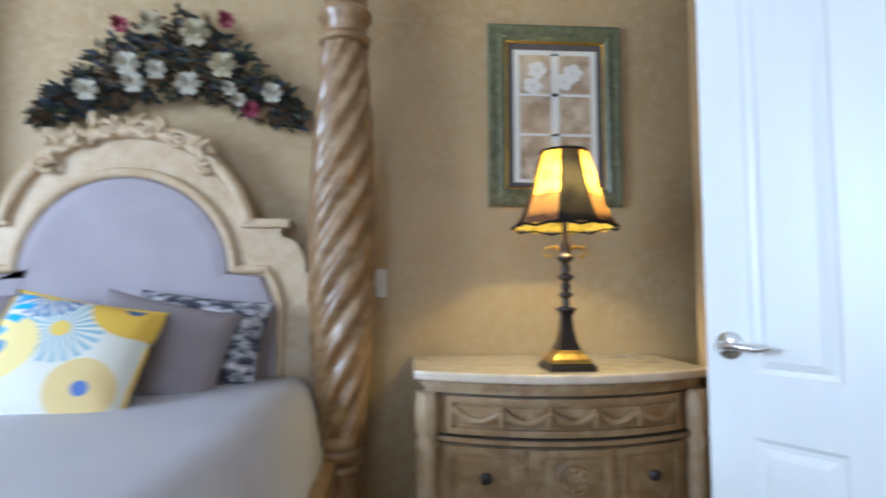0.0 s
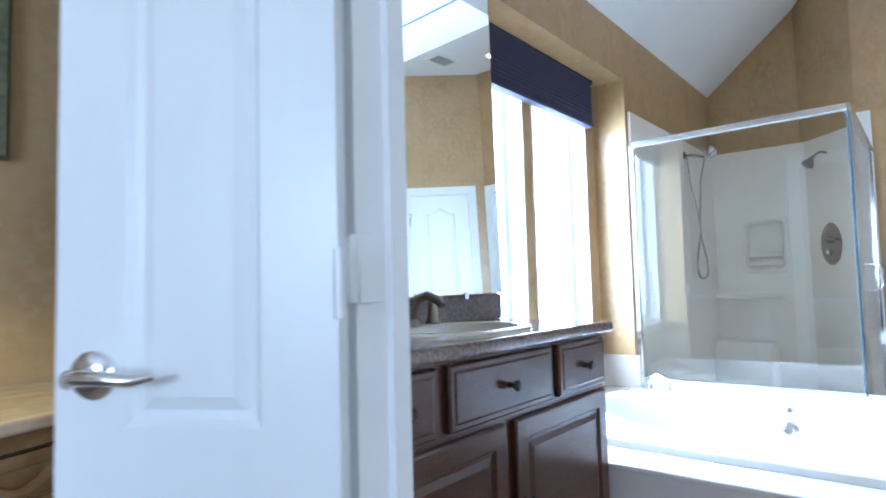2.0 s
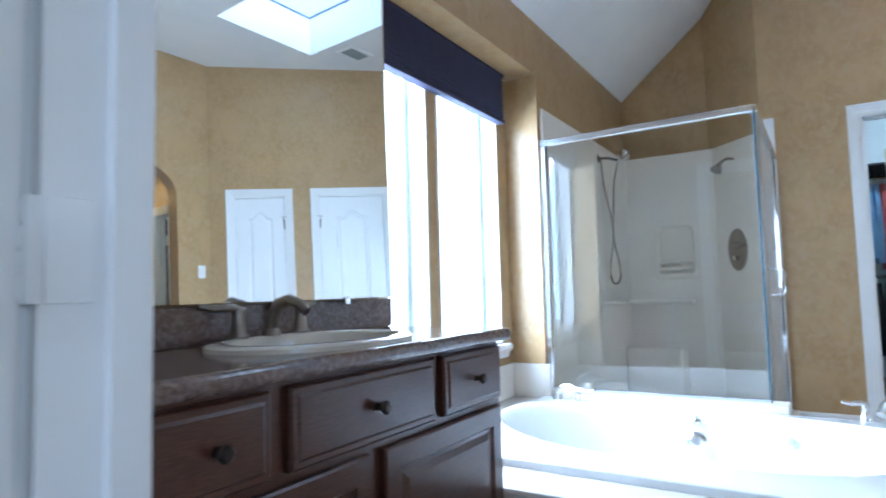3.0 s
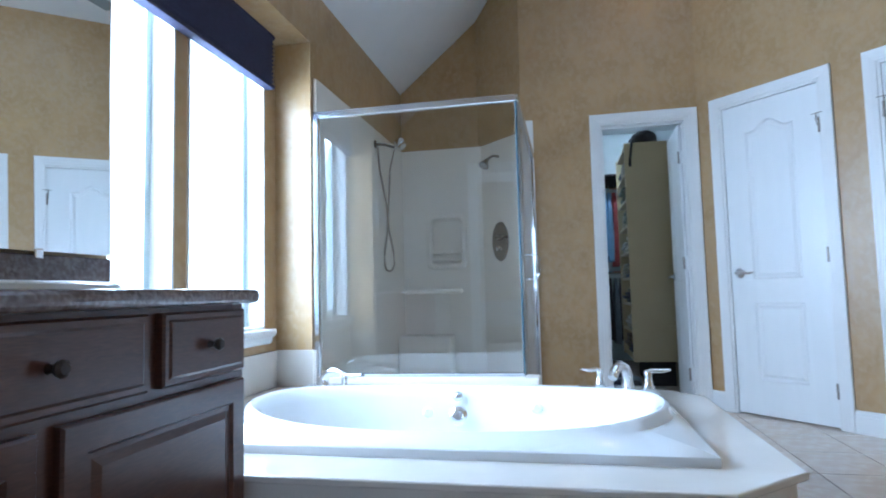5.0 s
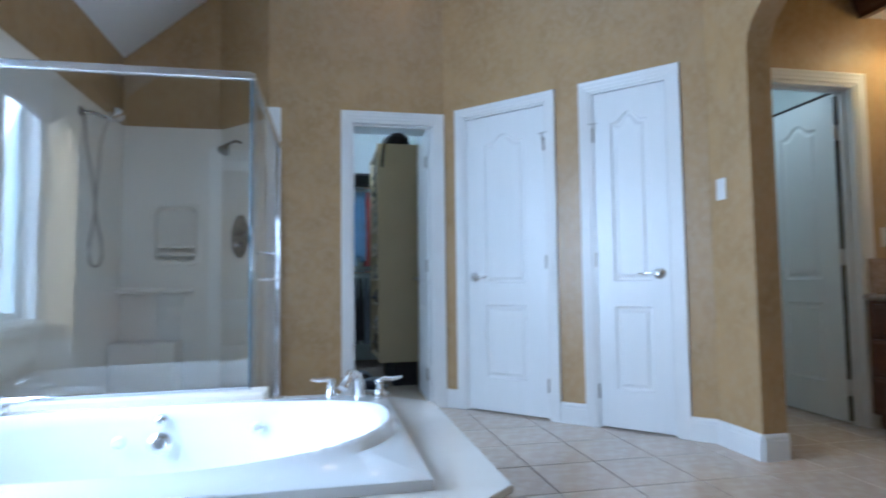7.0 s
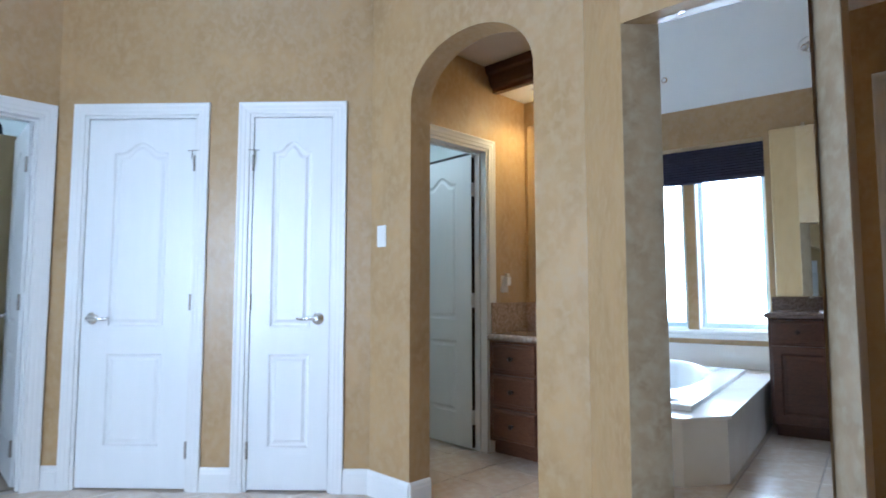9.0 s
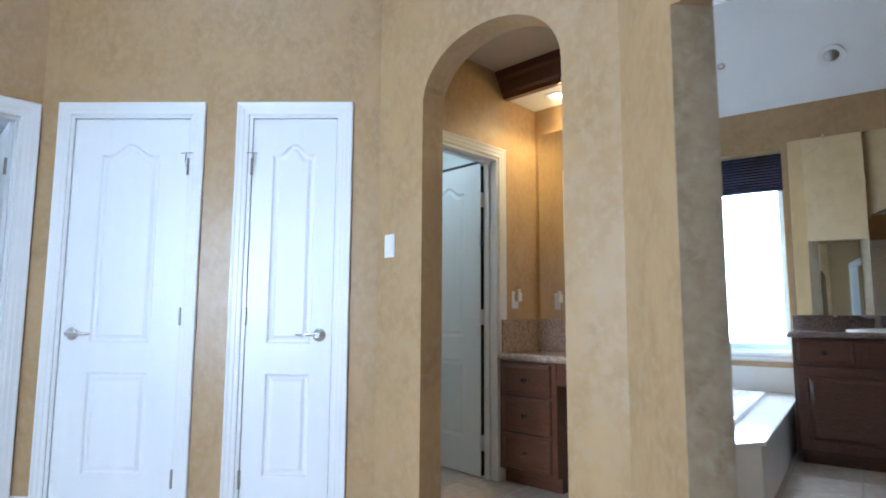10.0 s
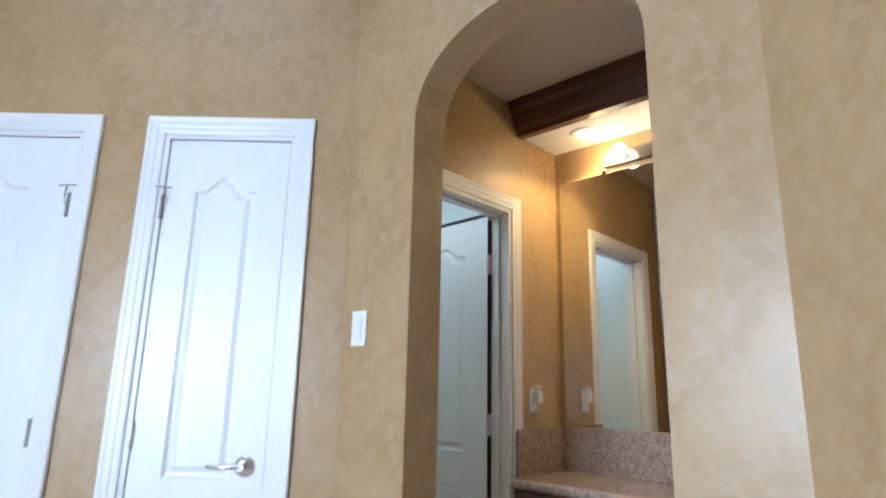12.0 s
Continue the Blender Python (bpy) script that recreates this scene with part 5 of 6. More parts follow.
bed_post(-0.25, 2.33)
bed_post(-1.93, 2.33)
bed_post(-0.31, 0.0)
bed_post(-1.93, 0.0)
block("side_rail", -0.30, -0.25, 0.05, 2.28, 0.22, 0.42, POSTW, bed)
block("side_rail", -1.93, -1.88, 0.2, 2.28, 0.22, 0.42, POSTW, bed)
block("foot_rail", -1.9, -0.28, 0.12, 0.18, 0.22, 0.60, POSTW, bed)
spread = thing("bedspread", "smooth grey bedspread over a deep mattress", "bedding")
bm = bmesh.new()
nx, ny = 40, 36
grid = []
for j in range(ny + 1):
    row = []
    for i in range(nx + 1):
        u, v = i / nx, j / ny
        x = -1.90 + 1.60 * u
        y = 0.22 + 2.14 * v
        e = min(u, 1 - u) * 1.60
        k = min(1, e / 0.13)
        z = 0.44 + 0.268 * math.sqrt(max(0, 1 - (1 - k) ** 2))
        if v < 0.06:
            z = 0.44 + (z - 0.44) * math.sqrt(v / 0.06)
        z += 0.008 * noise.noise(Vector((x * 3, y * 3, 0))) - (0.0 if k > 0.5 else 0.0)
        x += 0.006 * noise.noise(Vector((x * 5, y * 7, 4)))
        row.append(bm.verts.new((x, y, z)))
    grid.append(row)
for j in range(ny):
    for i in range(nx):
        bm.faces.new((grid[j][i], grid[j][i + 1], grid[j + 1][i + 1], grid[j + 1][i]))
rim = [grid[0][i] for i in range(nx + 1)] + [grid[j][nx] for j in range(1, ny + 1)] + [grid[ny][i] for i in range(nx - 1, -1, -1)] + [grid[j][0] for j in range(ny - 1, 0, -1)]
low = [bm.verts.new((v.co.x, v.co.y, 0.42)) for v in rim]
for i in range(len(rim)):
    j = (i + 1) % len(rim)
    bm.faces.new((rim[i], rim[j], low[j], low[i]))
bm.faces.new(low)
part("spread", bm, SHEET, spread, "", True)


def cushion(name, m, w, h, t, mat, label, welt=None):
    c = thing(name, label, "pillow", m)
    bm = bmesh.new()
    n = 18
    sheets = []
    for side in (1, -1):
        g = []
        for j in range(n + 1):
            row = []
            for i in range(n + 1):
                u, v = 2 * i / n - 1, 2 * j / n - 1
                full = (max(0, 1 - u * u) * max(0, 1 - v * v)) ** 0.42
                pinch = 1 - 0.06 * (1 - v * v) * abs(u) ** 2
                pinch2 = 1 - 0.06 * (1 - u * u) * abs(v) ** 2
                row.append(bm.verts.new((u * w / 2 * pinch, side * t / 2 * full + 0.004 * noise.noise(Vector((u * 3, v * 3, side))), h / 2 + v * h / 2 * pinch2)))
            g.append(row)
        for j in range(n):
            for i in range(n):
                bm.faces.new((g[j][i], g[j][i + 1], g[j + 1][i + 1], g[j + 1][i]))
        sheets.append(g)
    bmesh.ops.remove_doubles(bm, verts=bm.verts, dist=0.005)
    part("cover", bm, mat, c, "", True)
    if welt:
        bm = bmesh.new()
        loop = []
        for k in range(48):
            a = 4 * k / 48
            q, r = int(a), a - int(a)
            u, v = ((-1 + 2 * r, -1), (1, -1 + 2 * r), (1 - 2 * r, 1), (-1, 1 - 2 * r))[q]
            loop.append((u * w / 2 * (1 - 0.06 * (1 - v * v) * abs(u) ** 2), 0, h / 2 + v * h / 2 * (1 - 0.06 * (1 - u * u) * abs(v) ** 2)))
        tube(bm, loop + [loop[0]], 0.007, 8)
        part("piping", bm, welt, c, "yellow piping", True)
    return c


# printed daisies: round blooms with rays, in the fabric's own plane
def daisy_fabric():
    mat = bpy.data.materials.new("daisy_print_fabric")
    mat.use_nodes = True
    nt = mat.node_tree
    bsdf = nt.nodes["Principled BSDF"]
    bsdf.inputs["Roughness"].default_value = 0.9
    coord = nt.nodes.new("ShaderNodeTexCoord")
    sep = nt.nodes.new("ShaderNodeSeparateXYZ")
    nt.links.new(coord.outputs["Object"], sep.inputs[0])

    def m(op, a, b=None):
        nd = nt.nodes.new("ShaderNodeMath")
        nd.operation = op
        for i, v in enumerate((a, b)):
            if v is None:
                continue
            if isinstance(v, (int, float)):
                nd.inputs[i].default_value = v
            else:
                nt.links.new(v, nd.inputs[i])
        return nd.outputs[0]

    col = None
    for cx, cz, r, rays, petal, eye in ((-0.02, 0.27, 0.115, 22, (0.30, 0.45, 0.52), (0.75, 0.55, 0.12)), (0.14, 0.40, 0.12, 0, (0.75, 0.48, 0.06), (0.10, 0.15, 0.3)), (-0.16, 0.19, 0.11, 0, (0.80, 0.66, 0.28), (0.15, 0.3, 0.5)), (-0.10, 0.40, 0.10, 18, (0.16, 0.22, 0.42), (0.7, 0.6, 0.2)), (0.10, 0.10, 0.09, 0, (0.72, 0.55, 0.25), (0.12, 0.2, 0.5)), (-0.26, 0.33, 0.13, 14, (0.05, 0.38, 0.75), (0.05, 0.3, 0.6))):
        dx, dz = m("SUBTRACT", sep.outputs[0], cx), m("SUBTRACT", sep.outputs[2], cz)
        dist = m("SQRT", m("ADD", m("MULTIPLY", dx, dx), m("MULTIPLY", dz, dz)))
        inside = m("LESS_THAN", dist, r)
        if rays:
            wave = m("SINE", m("MULTIPLY", m("ARCTAN2", dz, dx), float(rays)))
            inside = m("MULTIPLY", inside, m("GREATER_THAN", wave, -0.1))
        for fac, c in ((inside, petal), (m("LESS_THAN", dist, r * 0.24), eye)):
            mix = nt.nodes.new("ShaderNodeMixRGB")
            nt.links.new(fac, mix.inputs[0])
            if col:
                nt.links.new(col, mix.inputs[1])
            else:
                mix.inputs[1].default_value = (0.72, 0.70, 0.62, 1)
            mix.inputs[2].default_value = (*c, 1)
            col = mix.outputs[0]
    nt.links.new(col, bsdf.inputs["Base Color"])
    return mat


DAISY = daisy_fabric()
YELLOWP = material("yellow_piping", (0.65, 0.42, 0.05), 0.85)
ZEBRA = material("black_white_print", (0.04, 0.04, 0.055), 0.9, mottle=(0.035, 0.035, 0.05), scale=9, fine=(0.55, 0.53, 0.56), fine_scale=19, stretch=(1, 1, 2.2))
cushion("patterned_pillow", pose(-0.79, 2.20, 0.695, -20, 6, -4), 0.50, 0.345, 0.16, ZEBRA, "black and white patterned pillow on the bed")
cushion("taupe_pillow", pose(-0.87, 2.02, 0.672, -26, 12, 4), 0.46, 0.37, 0.15, GREYP, "taupe pillow leaning on the bed")
cushion("floral_pillow", pose(-1.02, 1.72, 0.672, -38, 10, 6), 0.44, 0.42, 0.15, DAISY, "daisy-print cushion in yellow, blue and cream", YELLOWP)
cushion("taupe_pillow", pose(-1.55, 2.05, 0.672, -22, -6, 4), 0.55, 0.36, 0.16, GREYP, "taupe pillow leaning on the bed")
cushion("patterned_pillow", pose(-1.55, 2.22, 0.69, -20, 0, 0), 0.50, 0.34, 0.16, LILAC, "lilac-grey pillow against the headboard")

# nightstand
NSWOOD = material('antiqued_brown_wood', (0.33, 0.205, 0.095), 0.38, mottle=(0.20, 0.115, 0.048), scale=4, fine=(0.38, 0.265, 0.14), fine_scale=20, bump=0.2, bump_scale=50)
ns = thing("nightstand", "antiqued carved bow-front nightstand with a cream marble top", "nightstand", pose(0.541, 2.54, 0) @ Matrix.Diagonal((1.06, 1.0, 0.978, 1.0)))


def bow(x, amp=0.16, half=0.49):
    return amp * (1 - (x / half) ** 2) if abs(x) < half else 0.0


def bow_slab(bm, half, y_side, amp, z0, z1, n=24, span=None):
    pts = [(-half, 0)] + [(x, -y_side - bow(x, amp, span or half)) for x in [-half + 2 * half * i / n for i in range(n + 1)]] + [(half, 0)]
    prism(bm, pts, z0, z1)


bm = bmesh.new()
bow_slab(bm, 0.49, 0.48, 0.15, 0.752, 0.785)
t = part("marble_top", bm, MARBLE, ns, "cream marble top")
mod = t.modifiers.new("round", "BEVEL")
mod.width, mod.segments, mod.limit_method, mod.angle_limit = 0.010, 3, "ANGLE", radians(60)
bm = bmesh.new()
bow_slab(bm, 0.465, 0.46, 0.14, 0.728, 0.752)
bow_slab(bm, 0.455, 0.45, 0.14, 0.71, 0.728)
part("cornice", bm, NSWOOD, ns)
bm = bmesh.new()
bow_slab(bm, 0.445, 0.43, 0.135, 0.06, 0.71)
part("body", bm, NSWOOD, ns)
bm = bmesh.new()
bow_slab(bm, 0.465, 0.455, 0.14, 0.0, 0.07)
part("plinth", bm, NSWOOD, ns)
bm = bmesh.new()
bow_slab(bm, 0.455, 0.45, 0.14, 0.545, 0.56)
part("moulding", bm, NSWOOD, ns)
# thin dark strips under the cornice and on either side of the moulding
MOULD_LINE = material("dark_moulding_line", (0.045, 0.028, 0.016), 0.6, mottle=(0.03, 0.018, 0.01), scale=12)
for z in (0.7035, 0.539, 0.5605):
    bm = bmesh.new()
    bow_slab(bm, 0.452, 0.446, 0.14, z, z + 0.0055)
    part("glaze_line", bm, MOULD_LINE, ns, "thin dark line along the moulding")


def bowed_panel(x0, x1, z0, z1, out, n=10):
    bm = bmesh.new()
    prev = None
    for d, o in ((0, 0), (0.0, out), (0.020, out), (0.023, out - 0.014), (0.031, out - 0.014), (0.034, out - 0.009)):
        ring = []
        for i in range(n + 1):
            x = x0 + d + (x1 - x0 - 2 * d) * i / n
            ring.append(bm.verts.new((x, -0.43 - bow(x, 0.135, 0.44) - o, z0 + d)))
        for i in range(n + 1):
            x = x1 - d - (x1 - x0 - 2 * d) * i / n
            ring.append(bm.verts.new((x, -0.43 - bow(x, 0.135, 0.44) - o, z1 - d)))
        if prev:
            for i in range(len(ring)):
                j = (i + 1) % len(ring)
                bm.faces.new((prev[i], prev[j], ring[j], ring[i]))
        prev = ring
    for i in range(n):
        bm.faces.new((prev[i], prev[i + 1], prev[2 * n - i], prev[2 * n + 1 - i]))
    return bm


drawer = part("drawer", bowed_panel(-0.385, 0.385, 0.572, 0.698, 0.016), NSWOOD, ns)
for k in range(5):
    x0 = -0.29 + 0.145 * k
    pts = []
    for i in range(9):
        u = i / 8
        x = x0 - 0.0725 + 0.145 * u
        pts.append((x, -0.448 - bow(x, 0.135, 0.44), 0.655 - 0.038 * math.sin(math.pi * u)))
    bm = bmesh.new()
    tube(bm, pts, 0.013, 8)
    part("carved_swag", bm, NSWOOD, drawer, "carved drapery swag", True)
for k in range(4):
    x = -0.2175 + 0.145 * k
    bm = bmesh.new()
    lathe(bm, [(0.004, -0.045), (0.016, -0.01), (0.020, 0.008), (0.006, 0.022)], 10, (x, -0.452 - bow(x, 0.135, 0.44), 0.645))
    part("carved_drop", bm, NSWOOD, drawer, "carved tassel drop", True)
DARKKNOB = material("aged_iron", (0.05, 0.045, 0.045), 0.45, 0.6)
for x0, x1 in ((-0.385, -0.15), (-0.125, 0.125), (0.15, 0.385)):
    p = part("door_panel", bowed_panel(x0, x1, 0.10, 0.53, 0.012), NSWOOD, ns)
    xm = (x0 + x1) / 2
    bm = bmesh.new()
    if abs(xm) < 0.05:
        lathe(bm, [(0.062, 0), (0.066, 0.008), (0.05, 0.012), (0.045, 0.006), (0.03, 0.012), (0.008, 0.018)], 26)
        for k in range(8):
            bmesh.ops.create_icosphere(bm, subdivisions=1, radius=0.013, matrix=Matrix.Translation((0.032 * math.cos(k * 0.785), 0.032 * math.sin(k * 0.785), 0.01)))
    else:
        lathe(bm, [(0.008, 0), (0.008, 0.012), (0.018, 0.018), (0.020, 0.026), (0.010, 0.032)], 16)
    bmesh.ops.transform(bm, matrix=Matrix.Translation((xm, -0.44 - bow(xm, 0.135, 0.44), 0.435)) @ Matrix.Rotation(radians(90), 4, "X"), verts=bm.verts)
    part("rosette" if abs(xm) < 0.05 else "knob", bm, NSWOOD if abs(xm) < 0.05 else DARKKNOB, p, "", True)
for s in (-1, 1):
    bm = bmesh.new()
    lathe(bm, [(0.032, 0.06), (0.034, 0.10), (0.026, 0.12), (0.030, 0.2), (0.034, 0.36), (0.028, 0.50), (0.036, 0.53), (0.026, 0.555), (0.034, 0.58), (0.038, 0.66), (0.03, 0.70), (0.036, 0.712)], 24, (s * 0.447, -0.462, 0), twist=26, lobes=6, lobe=0.10)
    part("pilaster", bm, CARVED, ns, "carved corner pilaster", True)

# table lamp
GOLD = material("aged_gold", (0.62, 0.40, 0.09), 0.3, 0.9, mottle=(0.4, 0.24, 0.05), scale=30)
lamp = thing("table_lamp", "black and gold column lamp with a bell shade, lit", "table lamp", pose(0.55, 2.06, 0.768) @ Matrix.Scale(0.965, 4))


def square_lathe(bm, prof):
    rings = [[bm.verts.new((sx * r, sy * r, z)) for sx, sy in ((-1, -1), (1, -1), (1, 1), (-1, 1))] for r, z in prof]
    for a, b in zip(rings, rings[1:]):
        for i in range(4):
            bm.faces.new((a[i], a[(i + 1) % 4], b[(i + 1) % 4], b[i]))
    bm.faces.new(rings[0])
    bm.faces.new(rings[-1])


bm = bmesh.new()
square_lathe(bm, [(0.082, 0), (0.082, 0.018), (0.076, 0.02), (0.076, 0.026)])
part("plinth", bm, BRONZE, lamp)
bm = bmesh.new()
square_lathe(bm, [(0.072, 0.026), (0.068, 0.04), (0.050, 0.058), (0.042, 0.07)])
part("gilt_foot", bm, GOLD, lamp, "gilt lamp foot")
bm = bmesh.new()
square_lathe(bm, [(0.041, 0.07), (0.030, 0.10), (0.022, 0.14), (0.018, 0.19), (0.026, 0.205)])
lathe(bm, [(0.030, 0.205), (0.036, 0.21), (0.036, 0.216), (0.014, 0.222), (0.012, 0.25), (0.024, 0.262), (0.024, 0.268), (0.012, 0.275), (0.018, 0.295), (0.012, 0.31), (0.028, 0.325), (0.028, 0.332), (0.013, 0.34), (0.018, 0.36), (0.013, 0.375), (0.030, 0.395), (0.030, 0.402), (0.020, 0.412), (0.020, 0.44), (0.012, 0.46), (0.010, 0.60), (0.005, 0.78)], 20)
part("stem", bm, BRONZE, lamp, "", True)
for s in (-1, 1):
    bm = bmesh.new()
    tube(bm, [(s * 0.012, 0, 0.425), (s * 0.04, 0, 0.438), (s * 0.068, 0, 0.432), (s * 0.078, 0, 0.412), (s * 0.066, 0, 0.398), (s * 0.052, 0, 0.408)], 0.006, 8)
    part("scroll", bm, GOLD, lamp, "gilt scroll arm", True)


def shade_cloth(name, colour, through_col):
    mat = bpy.data.materials.new(name)
    mat.use_nodes = True
    nt = mat.node_tree
    bsdf = nt.nodes["Principled BSDF"]
    bsdf.inputs["Base Color"].default_value = (*colour, 1)
    bsdf.inputs["Roughness"].default_value = 0.9
    tr = nt.nodes.new("ShaderNodeBsdfTranslucent")
    n = nt.nodes.new("ShaderNodeTexNoise")
    n.inputs["Scale"].default_value = 22
    ramp = nt.nodes.new("ShaderNodeValToRGB")
    ramp.color_ramp.elements[0].position, ramp.color_ramp.elements[1].position = 0.36, 0.52
    ramp.color_ramp.elements[0].color = (*(c * 0.25 for c in through_col), 1)
    ramp.color_ramp.elements[1].color = (*through_col, 1)
    co = nt.nodes.new("ShaderNodeTexCoord")
    nt.links.new(co.outputs["Object"], n.inputs["Vector"])
    nt.links.new(n.outputs[0], ramp.inputs[0])
    nt.links.new(ramp.outputs[0], tr.inputs[0])
    mix = nt.nodes.new("ShaderNodeMixShader")
    mix.inputs[0].default_value = 0.6
    nt.links.new(bsdf.outputs[0], mix.inputs[1])
    nt.links.new(tr.outputs[0], mix.inputs[2])
    nt.links.new(mix.outputs[0], nt.nodes["Material Output"].inputs[0])
    return mat


GOLD_CLOTH = shade_cloth("gold_shade_cloth", (0.50, 0.30, 0.06), (0.85, 0.42, 0.03))
BLACK_CLOTH = shade_cloth("black_ribbed_shade_cloth", (0.018, 0.017, 0.022), (0.012, 0.010, 0.006))
BROWN_CLOTH = shade_cloth("brown_print_shade_cloth", (0.16, 0.11, 0.08), (0.14, 0.07, 0.02))
prof = [(0.082, 0.785), (0.092, 0.765), (0.110, 0.70), (0.135, 0.62), (0.165, 0.545), (0.195, 0.50)]


def shade_panel(a0, a1, zlo, zhi, mat, nm, inner=False):
    bm = bmesh.new()
    n = 6
    rows = []
    ps = [(r, z) for r, z in prof if zlo - 1e-6 <= z <= zhi + 1e-6]
    for r, z in ps:
        row = []
        for i in range(n + 1):
            u = i / n
            a = a0 + (a1 - a0) * u
            rr = r * (1 - 0.05 * math.sin(math.pi * u)) - (0.004 if inner else 0)
            zz = z + (0.012 * math.sin(math.pi * u) if z < 0.51 else 0)
            row.append(bm.verts.new((rr * math.cos(a), rr * math.sin(a), zz)))
        rows.append(row)
    for p, q in zip(rows, rows[1:]):
        for i in range(n):
            bm.faces.new((p[i], p[i + 1], q[i + 1], q[i]))
    return part(nm, bm, mat, shade_ob, "", True)


bm = bmesh.new()
loop = [(0.083 * math.cos(2 * math.pi * i / 24), 0.083 * math.sin(2 * math.pi * i / 24), 0.786) for i in range(25)]
tube(bm, loop, 0.005, 6)
loop = [(0.196 * (1 - 0.05 * abs(math.sin(4 * 2 * math.pi * i / 64))) * math.cos(2 * math.pi * i / 64), 0.196 * (1 - 0.05 * abs(math.sin(4 * 2 * math.pi * i / 64))) * math.sin(2 * math.pi * i / 64), 0.50 + 0.012 * abs(math.sin(4 * 2 * math.pi * i / 64))) for i in range(65)]
tube(bm, loop, 0.005, 6)
shade_ob = part("shade", bm, BLACK_CLOTH, lamp, "bell shade with black and gold panels", True)
for k in range(8):
    a0, a1 = 2 * math.pi * (k - 0.5) / 8 - math.pi / 2, 2 * math.pi * (k + 0.5) / 8 - math.pi / 2
    if k % 2 == 0:
        shade_panel(a0, a1, 0.5, 0.785, BLACK_CLOTH, "black_panel")
    else:
        shade_panel(a0, a1, 0.62, 0.785, GOLD_CLOTH, "gold_panel")
        shade_panel(a0, a1, 0.5, 0.62, BROWN_CLOTH, "brown_panel")
LINING = shade_cloth("gold_shade_lining", (0.85, 0.62, 0.12), (0.7, 0.5, 0.1))
for k in range(8):
    a0, a1 = 2 * math.pi * (k - 0.5) / 8 - math.pi / 2, 2 * math.pi * (k + 0.5) / 8 - math.pi / 2
    shade_panel(a0, a1, 0.5, 0.56, LINING, "lining", True)
bm = bmesh.new()
bmesh.ops.create_uvsphere(bm, u_segments=16, v_segments=10, radius=0.028)
bmesh.ops.translate(bm, vec=(0, 0.045, 0.66), verts=bm.verts)
part("bulb", bm, WARM, lamp, "lit bulb", True)
bulb("table_lamp_light", 0.55, 2.06 - 0.034, 0.768 + 0.618, 11.0, (1.0, 0.76, 0.27), 0.03)

# framed picture
GREENF = material("mottled_green_frame", (0.115, 0.113, 0.056), 0.4, mottle=(0.07, 0.08, 0.04), scale=12, fine=(0.16, 0.16, 0.09), fine_scale=40, bump=0.1)
MATB = material("dark_grey_mount", (0.10, 0.085, 0.075), 0.8, mottle=(0.085, 0.07, 0.065), scale=6)
PAINT = material("sepia_painting", (0.50, 0.36, 0.22), 0.7, mottle=(0.26, 0.16, 0.09), scale=7, fine=(0.58, 0.46, 0.32), fine_scale=14)
PALE = material("pale_painted_bars", (0.72, 0.68, 0.62), 0.7, mottle=(0.66, 0.62, 0.56), scale=9)
pic = thing("framed_picture", "green-framed picture of a white window with orchids", "picture", pose(0.648, 2.545, 1.806))


def frame_ring(x1, z1, steps):
    bm = bmesh.new()
    prev = None
    for d, y in steps:
        ring = [bm.verts.new(c) for c in ((-x1 + d, y, -z1 + d), (x1 - d, y, -z1 + d), (x1 - d, y, z1 - d), (-x1 + d, y, z1 - d))]
        if prev:
            for i in range(4):
                bm.faces.new((prev[i], prev[(i + 1) % 4], ring[(i + 1) % 4], ring[i]))
        prev = ring
    return bm


part("frame", frame_ring(0.296, 0.405, [(0, 0), (0, -0.02), (0.01, -0.032), (0.04, -0.028), (0.06, -0.034), (0.075, -0.022)]), GREENF, pic, "mottled green frame")
part("gilt_slip", frame_ring(0.221, 0.330, [(0, -0.022), (0.004, -0.024), (0.010, -0.016)]), GOLD, pic, "thin gilt slip")
block("mount", -0.215, 0.215, -0.012, -0.004, -0.324, 0.324, MATB, pic, bevel=0)
block("painting", -0.165, 0.165, -0.0155, -0.0125, -0.285, 0.275, PAINT, pic, bevel=0)
for x0, x1, z0, z1 in ((-0.185, -0.158, -0.30, 0.29), (0.158, 0.185, -0.30, 0.29), (-0.018, 0.018, -0.285, 0.275), (-0.158, 0.158, 0.268, 0.29), (-0.158, 0.158, -0.30, -0.285), (-0.158, 0.158, 0.083, 0.095), (-0.158, 0.158, -0.095, -0.083)):
    block("painted_bar", x0, x1, -0.0185, -0.016, z0, z1, PALE, pic, bevel=0)
random.seed(3)
for cx, cz in ((-0.08, 0.20), (0.08, 0.19), (0.04, 0.15), (-0.10, 0.13)):
    bm = bmesh.new()
    for k in range(5):
        a = 2 * math.pi * k / 5 + cx
        vs = bmesh.ops.create_circle(bm, cap_ends=True, segments=10, radius=0.022)["verts"]
        for v in vs:
            v.co = Vector((cx + 0.024 * math.cos(a) + v.co.x, -0.0195 - 0.0002 * k, cz + 0.024 * math.sin(a) + v.co.y * 0.8))
    part("painted_orchid", bm, PALE, pic)

